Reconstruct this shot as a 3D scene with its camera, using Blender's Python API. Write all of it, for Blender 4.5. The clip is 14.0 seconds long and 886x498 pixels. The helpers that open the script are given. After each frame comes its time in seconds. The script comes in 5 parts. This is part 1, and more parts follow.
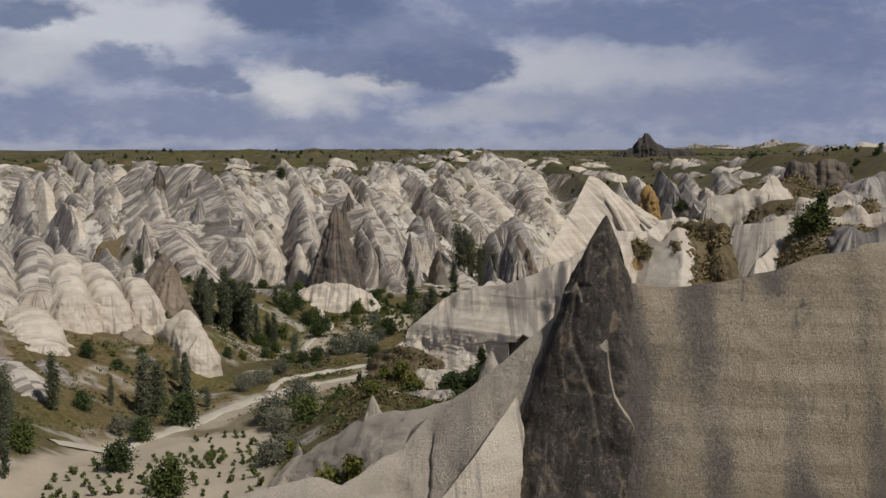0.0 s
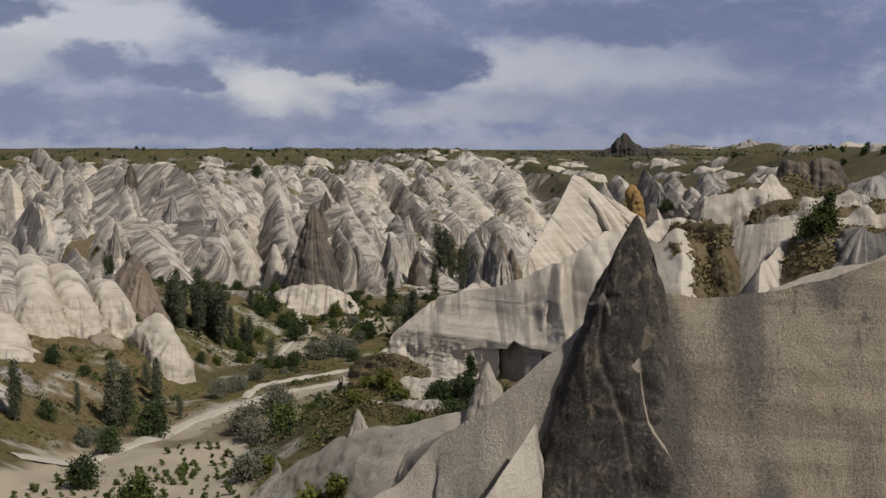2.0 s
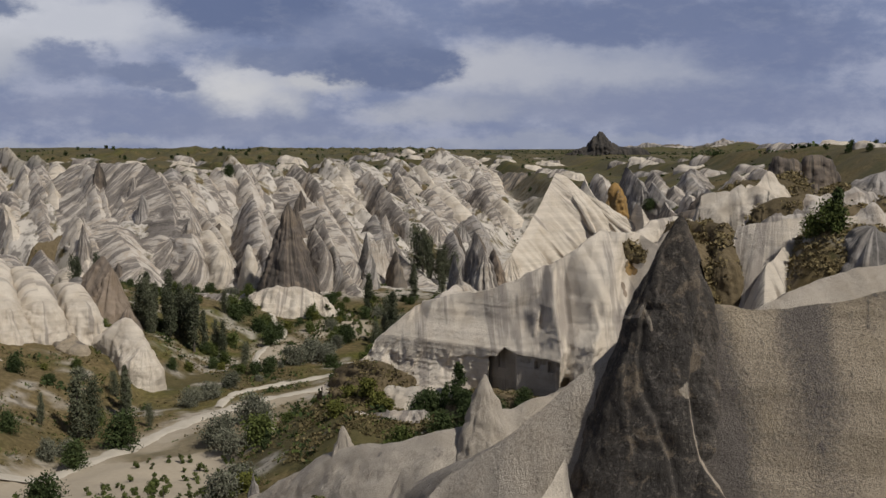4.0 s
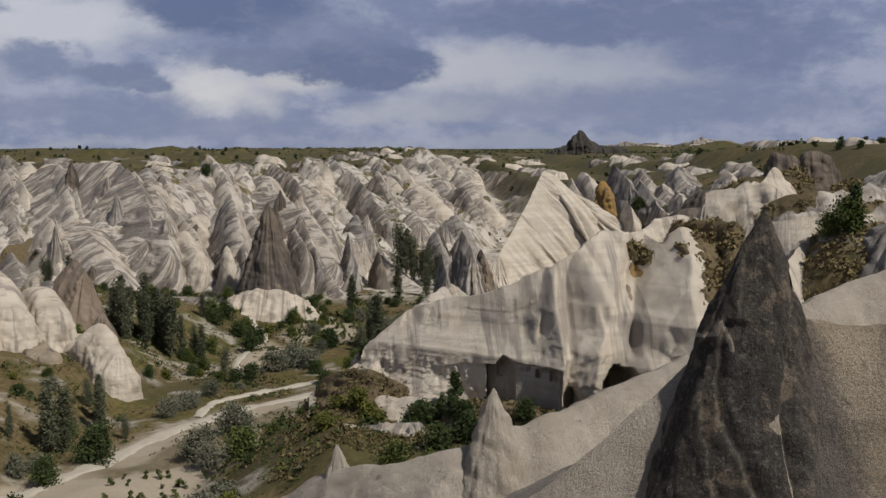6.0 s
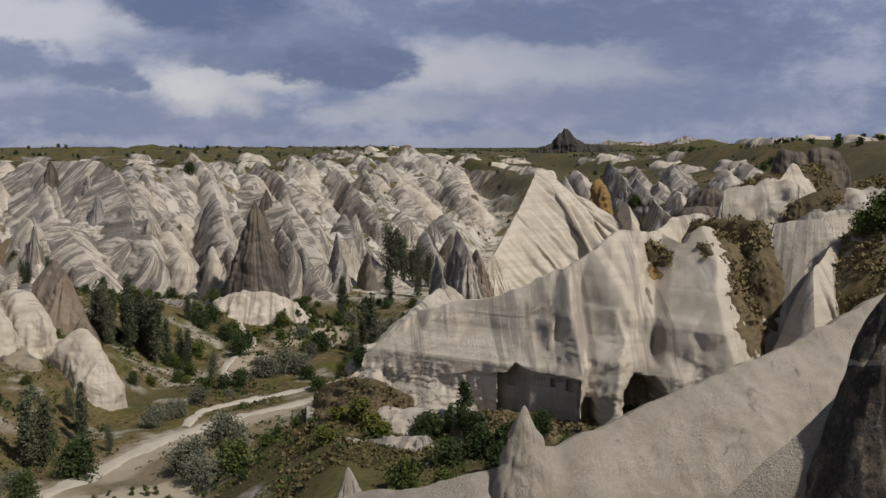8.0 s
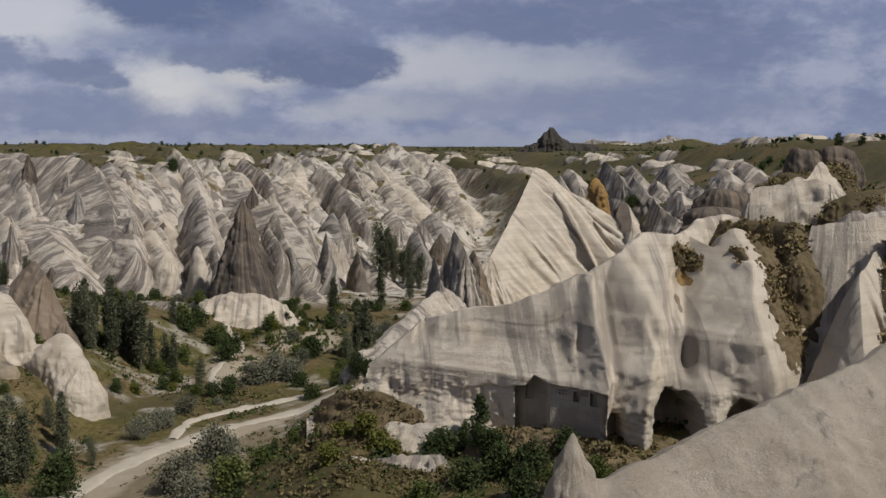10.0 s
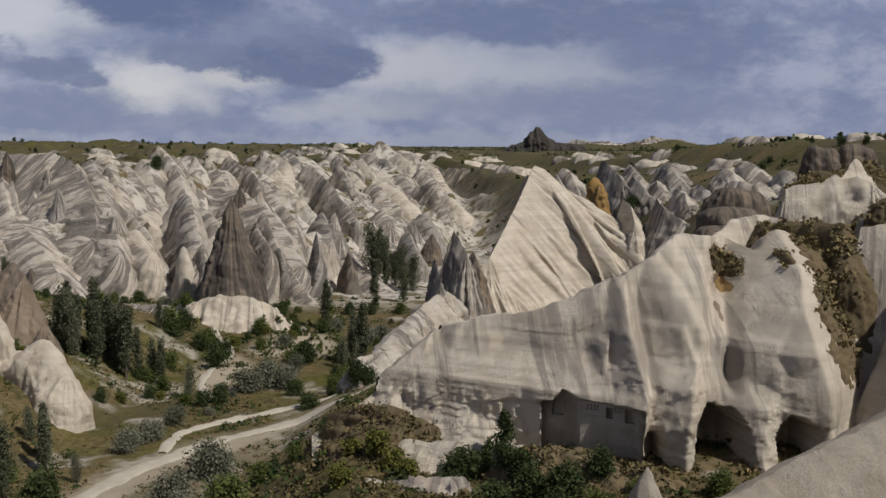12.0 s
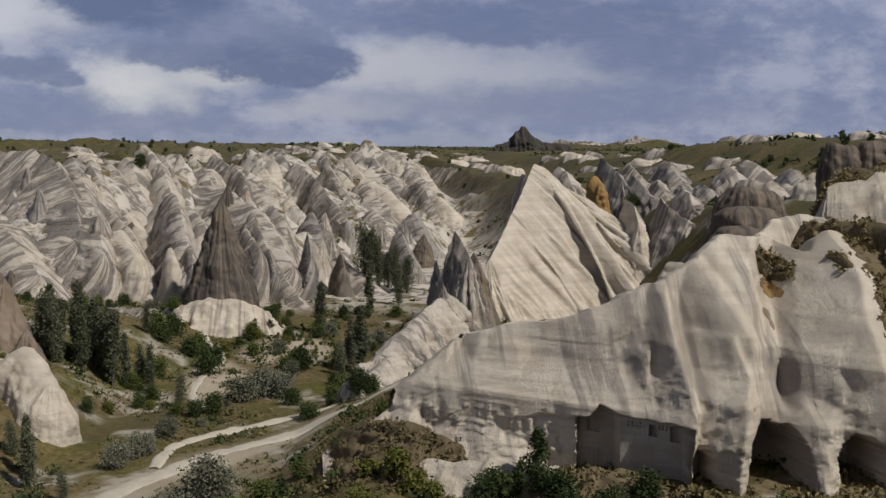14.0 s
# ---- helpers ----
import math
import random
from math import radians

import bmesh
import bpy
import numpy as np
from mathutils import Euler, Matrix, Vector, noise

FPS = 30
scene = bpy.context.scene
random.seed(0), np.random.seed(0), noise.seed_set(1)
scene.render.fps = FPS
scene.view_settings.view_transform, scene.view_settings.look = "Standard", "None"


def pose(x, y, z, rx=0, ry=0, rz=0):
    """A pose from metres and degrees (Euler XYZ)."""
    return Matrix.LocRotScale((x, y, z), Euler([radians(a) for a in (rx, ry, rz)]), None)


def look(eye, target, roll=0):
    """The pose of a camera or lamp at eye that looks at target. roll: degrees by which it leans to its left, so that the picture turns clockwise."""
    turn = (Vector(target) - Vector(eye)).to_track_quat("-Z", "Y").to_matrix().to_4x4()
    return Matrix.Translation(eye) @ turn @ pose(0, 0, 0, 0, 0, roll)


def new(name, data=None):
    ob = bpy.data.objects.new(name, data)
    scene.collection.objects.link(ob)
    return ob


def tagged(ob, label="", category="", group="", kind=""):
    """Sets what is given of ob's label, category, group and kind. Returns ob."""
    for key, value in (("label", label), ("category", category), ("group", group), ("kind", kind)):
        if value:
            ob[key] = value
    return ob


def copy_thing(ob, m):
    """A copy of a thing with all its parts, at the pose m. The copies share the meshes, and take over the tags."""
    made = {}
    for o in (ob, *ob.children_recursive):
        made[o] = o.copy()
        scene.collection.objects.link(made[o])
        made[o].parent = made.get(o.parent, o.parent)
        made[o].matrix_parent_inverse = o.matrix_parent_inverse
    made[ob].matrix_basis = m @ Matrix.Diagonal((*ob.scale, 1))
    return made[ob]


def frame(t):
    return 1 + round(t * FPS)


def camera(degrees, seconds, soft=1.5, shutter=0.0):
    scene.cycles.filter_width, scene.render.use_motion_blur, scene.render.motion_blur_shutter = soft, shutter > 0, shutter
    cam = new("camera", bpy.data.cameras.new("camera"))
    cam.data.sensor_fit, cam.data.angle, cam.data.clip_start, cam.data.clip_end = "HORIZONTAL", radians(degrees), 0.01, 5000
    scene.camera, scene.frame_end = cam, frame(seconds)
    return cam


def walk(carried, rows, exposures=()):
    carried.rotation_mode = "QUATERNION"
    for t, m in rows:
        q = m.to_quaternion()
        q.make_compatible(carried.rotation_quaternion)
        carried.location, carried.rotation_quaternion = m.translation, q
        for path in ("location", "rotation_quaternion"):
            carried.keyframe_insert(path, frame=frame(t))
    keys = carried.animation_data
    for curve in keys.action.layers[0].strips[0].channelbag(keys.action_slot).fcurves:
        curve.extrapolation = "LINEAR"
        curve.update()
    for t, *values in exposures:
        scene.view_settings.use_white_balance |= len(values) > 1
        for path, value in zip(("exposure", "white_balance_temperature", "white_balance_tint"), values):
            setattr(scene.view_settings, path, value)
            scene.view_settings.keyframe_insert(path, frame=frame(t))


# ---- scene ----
# Large clouds: azimuth, height, half width, half height, softness, colour, cover.
SKY_A = [
    (-0.288, 0.108, 0.113, 0.027, 0.50, (0.560, 0.565, 0.600), 0.75),
    (-0.357, 0.076, 0.059, 0.020, 0.60, (0.450, 0.460, 0.500), 0.75),
    (-0.128, 0.049, 0.042, 0.020, 0.90, (0.62, 0.61, 0.60), 0.72),
    (-0.056, 0.056, 0.030, 0.011, 0.50, (0.470, 0.470, 0.490), 0.80),
    (0.089, 0.067, 0.054, 0.017, 0.80, (0.52, 0.515, 0.54), 0.72),
    (0.166, 0.060, 0.113, 0.030, 0.80, (0.370, 0.385, 0.450), 0.80),
    (0.037, 0.032, 0.054, 0.009, 0.60, (0.380, 0.390, 0.440), 0.65),
]
SKY_B = [
    (-0.327, 0.003, 0.128, 0.005, 0.60, (0.360, 0.375, 0.430), 0.60),
    (0.116, 0.005, 0.197, 0.006, 0.70, (0.310, 0.330, 0.400), 0.60),
    (-0.352, 0.119, 0.042, 0.014, 0.35, (0.130, 0.160, 0.260), 0.95),
    (-0.120, 0.120, 0.074, 0.025, 0.25, (0.105, 0.135, 0.245), 0.98),
    (-0.270, 0.075, 0.042, 0.014, 0.35, (0.165, 0.195, 0.310), 0.90),
    (-0.201, 0.064, 0.039, 0.010, 0.30, (0.150, 0.180, 0.290), 0.92),
    (-0.086, 0.077, 0.052, 0.013, 0.30, (0.145, 0.175, 0.285), 0.90),
]
SKY_C = [
    (0.000, 0.072, 0.063, 0.021, 0.20, (0.115, 0.145, 0.255), 0.97),
    (-0.032, 0.100, 0.064, 0.020, 0.50, (0.160, 0.190, 0.305), 0.80),
    (0.225, 0.112, 0.163, 0.021, 0.30, (0.130, 0.160, 0.275), 0.93),
    (0.338, 0.085, 0.084, 0.022, 0.50, (0.140, 0.170, 0.290), 0.92),
    (-0.298, 0.034, 0.128, 0.012, 0.50, (0.175, 0.205, 0.325), 0.85),
    (-0.140, 0.018, 0.099, 0.009, 0.50, (0.180, 0.210, 0.325), 0.75),
    (0.269, 0.039, 0.163, 0.018, 0.60, (0.165, 0.195, 0.315), 0.85),
]

cam = camera(42.234, 14.0)
PATH = [
    (0.0, look((0.000, 0.000, 55.000), (0.003, 99.625, 46.344), -0.185)),
    (0.5, look((-0.510, 2.522, 54.829), (-0.013, 102.145, 46.173), -0.172)),
    (1.0, look((-0.970, 5.086, 54.680), (0.069, 104.705, 46.018), -0.104)),
    (1.5, look((-1.509, 7.761, 54.550), (0.160, 107.370, 45.875), -0.027)),
    (2.0, look((-1.930, 10.418, 54.393), (0.275, 110.016, 45.708), 0.020)),
    (2.5, look((-2.428, 13.173, 54.240), (0.378, 112.756, 45.557), 0.067)),
    (3.0, look((-2.802, 15.744, 54.080), (0.586, 115.308, 45.388), 0.060)),
    (5.5, look((-5.217, 28.483, 53.273), (0.910, 127.913, 44.546), -0.197)),
    (6.0, look((-5.739, 31.096, 53.107), (0.833, 130.497, 44.379), -0.216)),
    (6.5, look((-6.398, 33.798, 52.898), (0.619, 133.168, 44.153), -0.279)),
    (7.0, look((-7.096, 36.316, 52.738), (0.335, 135.655, 43.990), -0.317)),
    (7.5, look((-7.927, 38.954, 52.605), (-0.073, 138.257, 43.810), -0.310)),
    (8.0, look((-8.699, 41.717, 52.455), (-0.444, 140.986, 43.658), -0.244)),
    (10.5, look((-12.838, 56.566, 51.805), (-2.373, 155.617, 42.888), 0.093)),
    (11.0, look((-13.679, 59.558, 51.583), (-2.794, 158.563, 42.664), 0.153)),
    (11.5, look((-14.596, 62.644, 51.346), (-3.235, 161.597, 42.451), 0.222)),
    (12.0, look((-15.476, 65.751, 51.169), (-3.682, 164.656, 42.298), 0.238)),
    (12.5, look((-16.382, 68.814, 50.946), (-4.125, 167.665, 42.103), 0.248)),
    (13.0, look((-17.252, 71.755, 50.695), (-4.560, 170.552, 41.857), 0.292)),
    (13.5, look((-18.216, 74.692, 50.537), (-5.073, 173.431, 41.703), 0.327)),
    (14.0, look((-19.058, 77.557, 50.342), (-5.471, 176.235, 41.507), 0.327)),
]
walk(cam, PATH, [(0.0, 0.0), (14.0, 0.0)])

# ---- daylight: a cloudy sky and one sun from the right, behind the camera ----
SUN_AZ, SUN_EL = radians(136), radians(49)
sun_dir = Vector((math.sin(SUN_AZ) * math.cos(SUN_EL), math.cos(SUN_AZ) * math.cos(SUN_EL), math.sin(SUN_EL)))
sun = new("sun", bpy.data.lights.new("sun", "SUN"))
sun.data.energy, sun.data.angle, sun.data.color = 3.45, radians(1.5), (1.0, 0.955, 0.89)
sun.matrix_world = look(sun_dir * 300, (0, 0, 0))


class Nodes:
    """Short forms for building node trees."""

    def __init__(self, tree):
        self.t = tree
        tree.nodes.clear()

    def add(self, kind, **kw):
        n = self.t.nodes.new(kind)
        for k, v in kw.items():
            if k == "op":
                n.operation = v
            elif k == "blend":
                n.blend_type = v
        return n

    def put(self, sock, v):
        if isinstance(v, bpy.types.NodeSocket):
            self.t.links.new(v, sock)
        elif v is not None:
            sock.default_value = v

    def math(self, op, a, b=None, c=None, clamp=False):
        n = self.add("ShaderNodeMath", op=op)
        n.use_clamp = clamp
        for s, v in zip(n.inputs, (a, b, c)):
            self.put(s, v)
        return n.outputs[0]

    def mix(self, f, a, b, blend="MIX"):
        n = self.t.nodes.new("ShaderNodeMix")
        n.data_type, n.blend_type = "RGBA", blend
        self.put(n.inputs[0], f)
        self.put(n.inputs[6], a if not isinstance(a, tuple) else (*a[:3], 1))
        self.put(n.inputs[7], b if not isinstance(b, tuple) else (*b[:3], 1))
        return n.outputs[2]

    def noise(self, vec, scale, detail=4.0, rough=0.55, distort=0.0):
        n = self.add("ShaderNodeTexNoise")
        self.put(n.inputs["Vector"], vec)
        n.inputs["Scale"].default_value, n.inputs["Detail"].default_value = scale, detail
        n.inputs["Roughness"].default_value, n.inputs["Distortion"].default_value = rough, distort
        return n.outputs[0]

    def ramp(self, f, lo, hi):
        n = self.t.nodes.new("ShaderNodeMapRange")
        n.interpolation_type = "SMOOTHSTEP"
        self.put(n.inputs[0], f)
        n.inputs[1].default_value, n.inputs[2].default_value = lo, hi
        return n.outputs[0]

    def scaled(self, vec, x, y, z, off=(0, 0, 0)):
        n = self.add("ShaderNodeMapping")
        self.put(n.inputs["Vector"], vec)
        n.inputs["Scale"].default_value, n.inputs["Location"].default_value = (x, y, z), off
        return n.outputs[0]


world = bpy.data.worlds.new("sky")
scene.world = world
world.use_nodes = True
N = Nodes(world.node_tree)
co = N.add("ShaderNodeTexCoord").outputs["Generated"]
sky = N.add("ShaderNodeTexSky")
sky.sky_type, sky.sun_disc, sky.sun_elevation, sky.sun_rotation = "NISHITA", False, SUN_EL, SUN_AZ
blue = N.mix(1.0, sky.outputs[0], (0.09, 0.09, 0.09), "MULTIPLY")
sep = N.add("ShaderNodeSeparateXYZ")
N.put(sep.inputs[0], co)
big = N.add("ShaderNodeTexNoise")
N.put(big.inputs["Vector"], N.scaled(co, 17, 17, 30))
big.inputs["Scale"].default_value, big.inputs["Detail"].default_value, big.inputs["Roughness"].default_value = 1.0, 7.0, 0.62
wob = big.outputs[0]
wc = N.add("ShaderNodeSeparateColor")
N.put(wc.inputs[0], big.outputs[1])
warp_x = N.math("MULTIPLY", N.math("SUBTRACT", wc.outputs[0], 0.5), 0.11)
warp_z = N.math("MULTIPLY", N.math("SUBTRACT", wc.outputs[2], 0.5), 0.045)
wisp = N.noise(N.scaled(co, 34, 34, 90), 1.0, 5, 0.65)
flat_x = N.math("ADD", N.math("DIVIDE", sep.outputs[0], N.math("MAXIMUM", sep.outputs[1], 0.05)), warp_x)
flat_z = N.math("ADD", N.math("DIVIDE", sep.outputs[2], N.math("MAXIMUM", sep.outputs[1], 0.05)), warp_z)


def cloud(az, el, rx, rz, soft):
    """A soft patch of cloud round an azimuth and a height over the horizon, in radians."""
    a = N.math("DIVIDE", N.math("ADD", flat_x, -az), rx)
    b = N.math("DIVIDE", N.math("ADD", flat_z, -el), rz)
    r = N.math("SQRT", N.math("ADD", N.math("MULTIPLY", a, a), N.math("MULTIPLY", b, b)))
    return N.math("SUBTRACT", 1.0, N.ramp(r, 1.0 - soft, 1.0 + soft))


light = N.ramp(wob, 0.40, 0.66)
c = N.mix(light, (0.165, 0.20, 0.325), (0.30, 0.325, 0.435))
for az, el, rx, rz, soft, col, k in SKY_A + SKY_B + SKY_C:
    c = N.mix(N.math("MULTIPLY", cloud(az, el, rx, rz, soft), k), c, col)
c = N.mix(N.math("MULTIPLY", N.ramp(wisp, 0.45, 0.75), 0.10), c, (0.50, 0.50, 0.54))
over = N.ramp(sep.outputs[2], 0.15, 0.45)
c = N.mix(over, c, N.mix(wob, (0.05, 0.06, 0.09), (0.13, 0.15, 0.20)))  # a heavy deck of cloud overhead
c = N.mix(0.96, blue, c)
haze = N.math("SUBTRACT", 1.0, N.ramp(sep.outputs[2], 0.0, 0.05))
c = N.mix(N.math("MULTIPLY", haze, 0.2), c, (0.27, 0.30, 0.39))
bg = N.add("ShaderNodeBackground")
N.put(bg.inputs[0], c)
bg.inputs[1].default_value = 1.1
N.put(N.add("ShaderNodeOutputWorld").inputs[0], bg.outputs[0])


# ---- materials ----
def material(name):
    m = bpy.data.materials.new(name)
    m.use_nodes = True
    return m, Nodes(m.node_tree)


def finish(n, col, rough, bump_h=None, bump_d=0.1, strength=0.6):
    b = n.add("ShaderNodeBsdfPrincipled")
    n.put(b.inputs["Base Color"], col)
    n.put(b.inputs["Roughness"], rough)
    b.inputs["Specular IOR Level"].default_value = 0.15
    if bump_h is not None:
        k = n.add("ShaderNodeBump")
        k.inputs["Strength"].default_value, k.inputs["Distance"].default_value = strength, bump_d
        n.put(k.inputs["Height"], bump_h)
        n.put(b.inputs["Normal"], k.outputs[0])
    n.put(n.add("ShaderNodeOutputMaterial").inputs[0], b.outputs[0])
    return b


def tuff(name, pale, warm, grey, stain, cut, grain=1.0, strata=0.25, pits=0.3, flow=True, band=0.0, blotch=0.0):
    """Soft volcanic rock: pale ground colour, ochre patches, grey lichen that runs down the fall line in streaks, faint
    beds.
    cut: how little lichen; band: broad upright stripes of the grey colour; blotch: bared patches of the warm colour."""
    m, n = material(name)
    p = n.add("ShaderNodeNewGeometry").outputs["Position"]
    rnd = n.add("ShaderNodeObjectInfo").outputs["Random"]
    mid = n.noise(p, 0.22, 5, 0.6)
    big = n.noise(p, 0.05, 3, 0.55)
    if flow:
        at = n.add("ShaderNodeAttribute")
        at.attribute_name = "flow"
        f = at.outputs["Vector"]
        run = n.noise(n.scaled(f, 0.26, 1.0, 1.0), 1.0, 5, 0.6, 0.25)
        thin = n.noise(n.scaled(f, 0.9, 1.6, 1.0), 1.0, 4, 0.6, 0.2)
        fine = n.noise(n.scaled(f, 3.2, 3.5, 1.0), 1.0, 3, 0.6, 0.1)
    else:
        run = n.noise(n.scaled(p, 0.30, 0.30, 0.035), 1.0, 6, 0.62, 0.4)
        thin = n.noise(n.scaled(p, 1.1, 1.1, 0.10), 1.0, 4, 0.6, 0.3)
        fine = n.noise(n.scaled(p, 3.2, 3.2, 0.4), 1.0, 3, 0.6, 0.1)
    bed = n.noise(n.scaled(p, 0.03, 0.03, 0.8), 1.0, 4, 0.65)
    speck = n.noise(p, 2.6 * grain, 6, 0.72)
    pit = n.noise(p, 7.0 * grain, 3, 0.7)
    col = n.mix(n.ramp(mid, 0.42, 0.68), pale, warm)
    col = n.mix(n.math("MULTIPLY", n.ramp(bed, 0.46, 0.60), strata), col, tuple(c * 0.7 for c in warm))
    lich = n.math("ADD", n.math("ADD", n.math("MULTIPLY", run, 0.46), n.math("MULTIPLY", fine, 0.10)), n.math("ADD", n.math("MULTIPLY", big, 0.16), n.math("MULTIPLY", thin, 0.28)))
    lich = n.math("ADD", lich, n.math("MULTIPLY", n.math("SUBTRACT", rnd, 0.5), 0.05))
    col = n.mix(n.math("MULTIPLY", n.ramp(lich, cut - 0.012, cut + 0.035), 0.82), col, grey)
    both = n.math("ADD", n.math("MULTIPLY", speck, 0.35), n.math("MULTIPLY", lich, 0.65))
    col = n.mix(n.math("MULTIPLY", n.ramp(both, cut + 0.03, cut + 0.10), 0.7), col, stain)
    if band:
        # upright grey stripes about 5 m apart along x, broken up by noise
        wide = n.noise(n.scaled(p, 0.16, 0.16, 0.012), 1.0, 3, 0.5, 0.3)
        side = n.add("ShaderNodeSeparateXYZ")
        n.put(side.inputs[0], p)
        wave = n.math("SINE", n.math("MULTIPLY", n.math("ADD", side.outputs[0], -16.25), 2 * math.pi / 5.0))
        wide = n.math("ADD", n.math("ADD", n.math("MULTIPLY", wide, 0.6), 0.2), n.math("ADD", n.math("MULTIPLY", wave, 0.07), n.math("MULTIPLY", n.math("SUBTRACT", speck, 0.5), 0.25)))
        col = n.mix(n.math("MULTIPLY", n.ramp(wide, 0.47, 0.60), band), col, grey)
    if blotch:
        bare = n.math("ADD", n.math("MULTIPLY", n.noise(p, 0.8, 5, 0.6, 0.6), 0.75), n.math("MULTIPLY", speck, 0.25))
        col = n.mix(n.math("MULTIPLY", n.ramp(bare, 0.54, 0.60), blotch), col, warm)
        col = n.mix(n.math("MULTIPLY", n.ramp(n.noise(p, 3.4, 4, 0.6, 0.3), 0.60, 0.66), blotch), col, pale)
    col = n.mix(n.math("MULTIPLY", n.ramp(pit, 0.52, 0.66), pits), col, tuple(c * 0.5 for c in grey))
    h = n.math("ADD", n.math("MULTIPLY", mid, 0.6), n.math("ADD", n.math("MULTIPLY", speck, 0.35), n.math("ADD", n.math("ADD", n.math("MULTIPLY", thin, 0.5), n.math("MULTIPLY", fine, 0.2)), n.math("MULTIPLY", pit, 0.08 if grain < 1.5 else 0.22))))
    finish(n, col, 0.93, h, 0.6, 0.8)
    return m


TUFF = tuff("pale_tuff", (0.50, 0.45, 0.388), (0.385, 0.325, 0.26), (0.165, 0.145, 0.13), (0.07, 0.062, 0.055), 0.492, grain=0.7, pits=0.3)
TUFF_GREY = tuff("grey_tuff", (0.36, 0.33, 0.30), (0.27, 0.235, 0.195), (0.13, 0.12, 0.11), (0.06, 0.056, 0.052), 0.50, pits=0.2)
TUFF_DARK = tuff("lichen_tuff", (0.15, 0.13, 0.11), (0.29, 0.235, 0.175), (0.07, 0.065, 0.06), (0.03, 0.029, 0.028), 0.50)
TUFF_CREAM = tuff("cream_tuff", (0.62, 0.55, 0.455), (0.53, 0.455, 0.36), (0.31, 0.272, 0.235), (0.15, 0.132, 0.112), 0.552, grain=1.5, strata=0.3, pits=0.32)
TUFF_CUT = tuff("cut_tuff", (0.50, 0.45, 0.38), (0.42, 0.365, 0.29), (0.235, 0.212, 0.19), (0.12, 0.108, 0.095), 0.56, strata=0.3, flow=False)
TUFF_BLACK = tuff("black_tuff", (0.055, 0.05, 0.045), (0.085, 0.073, 0.06), (0.035, 0.033, 0.031), (0.02, 0.02, 0.019), 0.50)
TUFF_CONE = tuff("cone_tuff", (0.23, 0.20, 0.165), (0.24, 0.19, 0.135), (0.075, 0.066, 0.058), (0.035, 0.032, 0.029), 0.43, grain=1.8, strata=0.0, pits=0.7, blotch=0.55, flow=False)
TUFF_UMBER = tuff("umber_tuff", (0.14, 0.115, 0.095), (0.22, 0.175, 0.13), (0.07, 0.062, 0.055), (0.035, 0.032, 0.03), 0.50, strata=0.05)
TUFF_BUFF = tuff("buff_tuff", (0.385, 0.32, 0.235), (0.32, 0.262, 0.182), (0.115, 0.102, 0.094), (0.085, 0.076, 0.07), 0.57, grain=2.0, strata=0.5, pits=0.7, flow=False, band=0.85)
TUFF_BROWN = tuff("brown_tuff", (0.27, 0.215, 0.165), (0.23, 0.175, 0.125), (0.13, 0.11, 0.095), (0.07, 0.06, 0.055), 0.51)
TUFF_VEIN = tuff("vein_tuff", (0.40, 0.345, 0.27), (0.33, 0.275, 0.205), (0.16, 0.14, 0.12), (0.08, 0.07, 0.06), 0.55, grain=2.0, strata=0.0, flow=False)
TUFF_NEAR = tuff("near_tuff", (0.44, 0.387, 0.32), (0.38, 0.327, 0.26), (0.22, 0.195, 0.172), (0.13, 0.117, 0.102), 0.60, grain=2.0, strata=0.1, pits=0.6, flow=False)
TUFF_OCHRE = tuff("ochre_tuff", (0.33, 0.20, 0.07), (0.26, 0.175, 0.08), (0.13, 0.11, 0.085), (0.08, 0.07, 0.055), 0.52, flow=False)

SOIL, n = material("soil")
p = n.add("ShaderNodeNewGeometry").outputs["Position"]
at = n.add("ShaderNodeAttribute")
at.attribute_name = "soil"
s = n.add("ShaderNodeSeparateColor")
n.put(s.inputs[0], at.outputs["Color"])
g1, g2, g3 = n.noise(p, 0.12, 5, 0.6), n.noise(p, 0.9, 5, 0.65), n.noise(p, 5.0, 4, 0.7)
dry = n.mix(n.ramp(g2, 0.35, 0.7), (0.105, 0.078, 0.036), (0.185, 0.14, 0.07))
grn = n.mix(n.ramp(g2, 0.35, 0.7), (0.055, 0.058, 0.012), (0.125, 0.115, 0.028))
c = n.mix(n.math("MULTIPLY", s.outputs[1], n.ramp(g1, 0.3, 0.6)), dry, grn)
g0 = n.noise(p, 0.035, 5, 0.65)
c = n.mix(n.math("MULTIPLY", n.ramp(g0, 0.48, 0.62), 0.55), c, (0.06, 0.058, 0.024))
c = n.mix(n.math("MULTIPLY", n.ramp(g3, 0.5, 0.72), 0.5), c, (0.045, 0.045, 0.02))
c = n.mix(n.math("MULTIPLY", n.ramp(n.noise(p, 0.25, 5, 0.7), 0.58, 0.66), 0.6), c, (0.035, 0.037, 0.015))
run = n.noise(n.scaled(p, 0.3, 0.3, 0.05), 1.0, 5, 0.6, 0.3)
bare = n.mix(n.ramp(run, 0.48, 0.62), (0.50, 0.455, 0.395), (0.19, 0.17, 0.15))
c = n.mix(n.math("MULTIPLY", s.outputs[2], n.ramp(g1, 0.36, 0.50)), c, bare)
c = n.mix(n.math("MULTIPLY", at.outputs["Alpha"], n.ramp(n.noise(p, 0.03, 6, 0.7), 0.36, 0.64)), c, (0.07, 0.066, 0.042))
sandc = n.mix(g2, (0.33, 0.275, 0.20), (0.43, 0.37, 0.285))
c = n.mix(s.outputs[0], c, sandc)
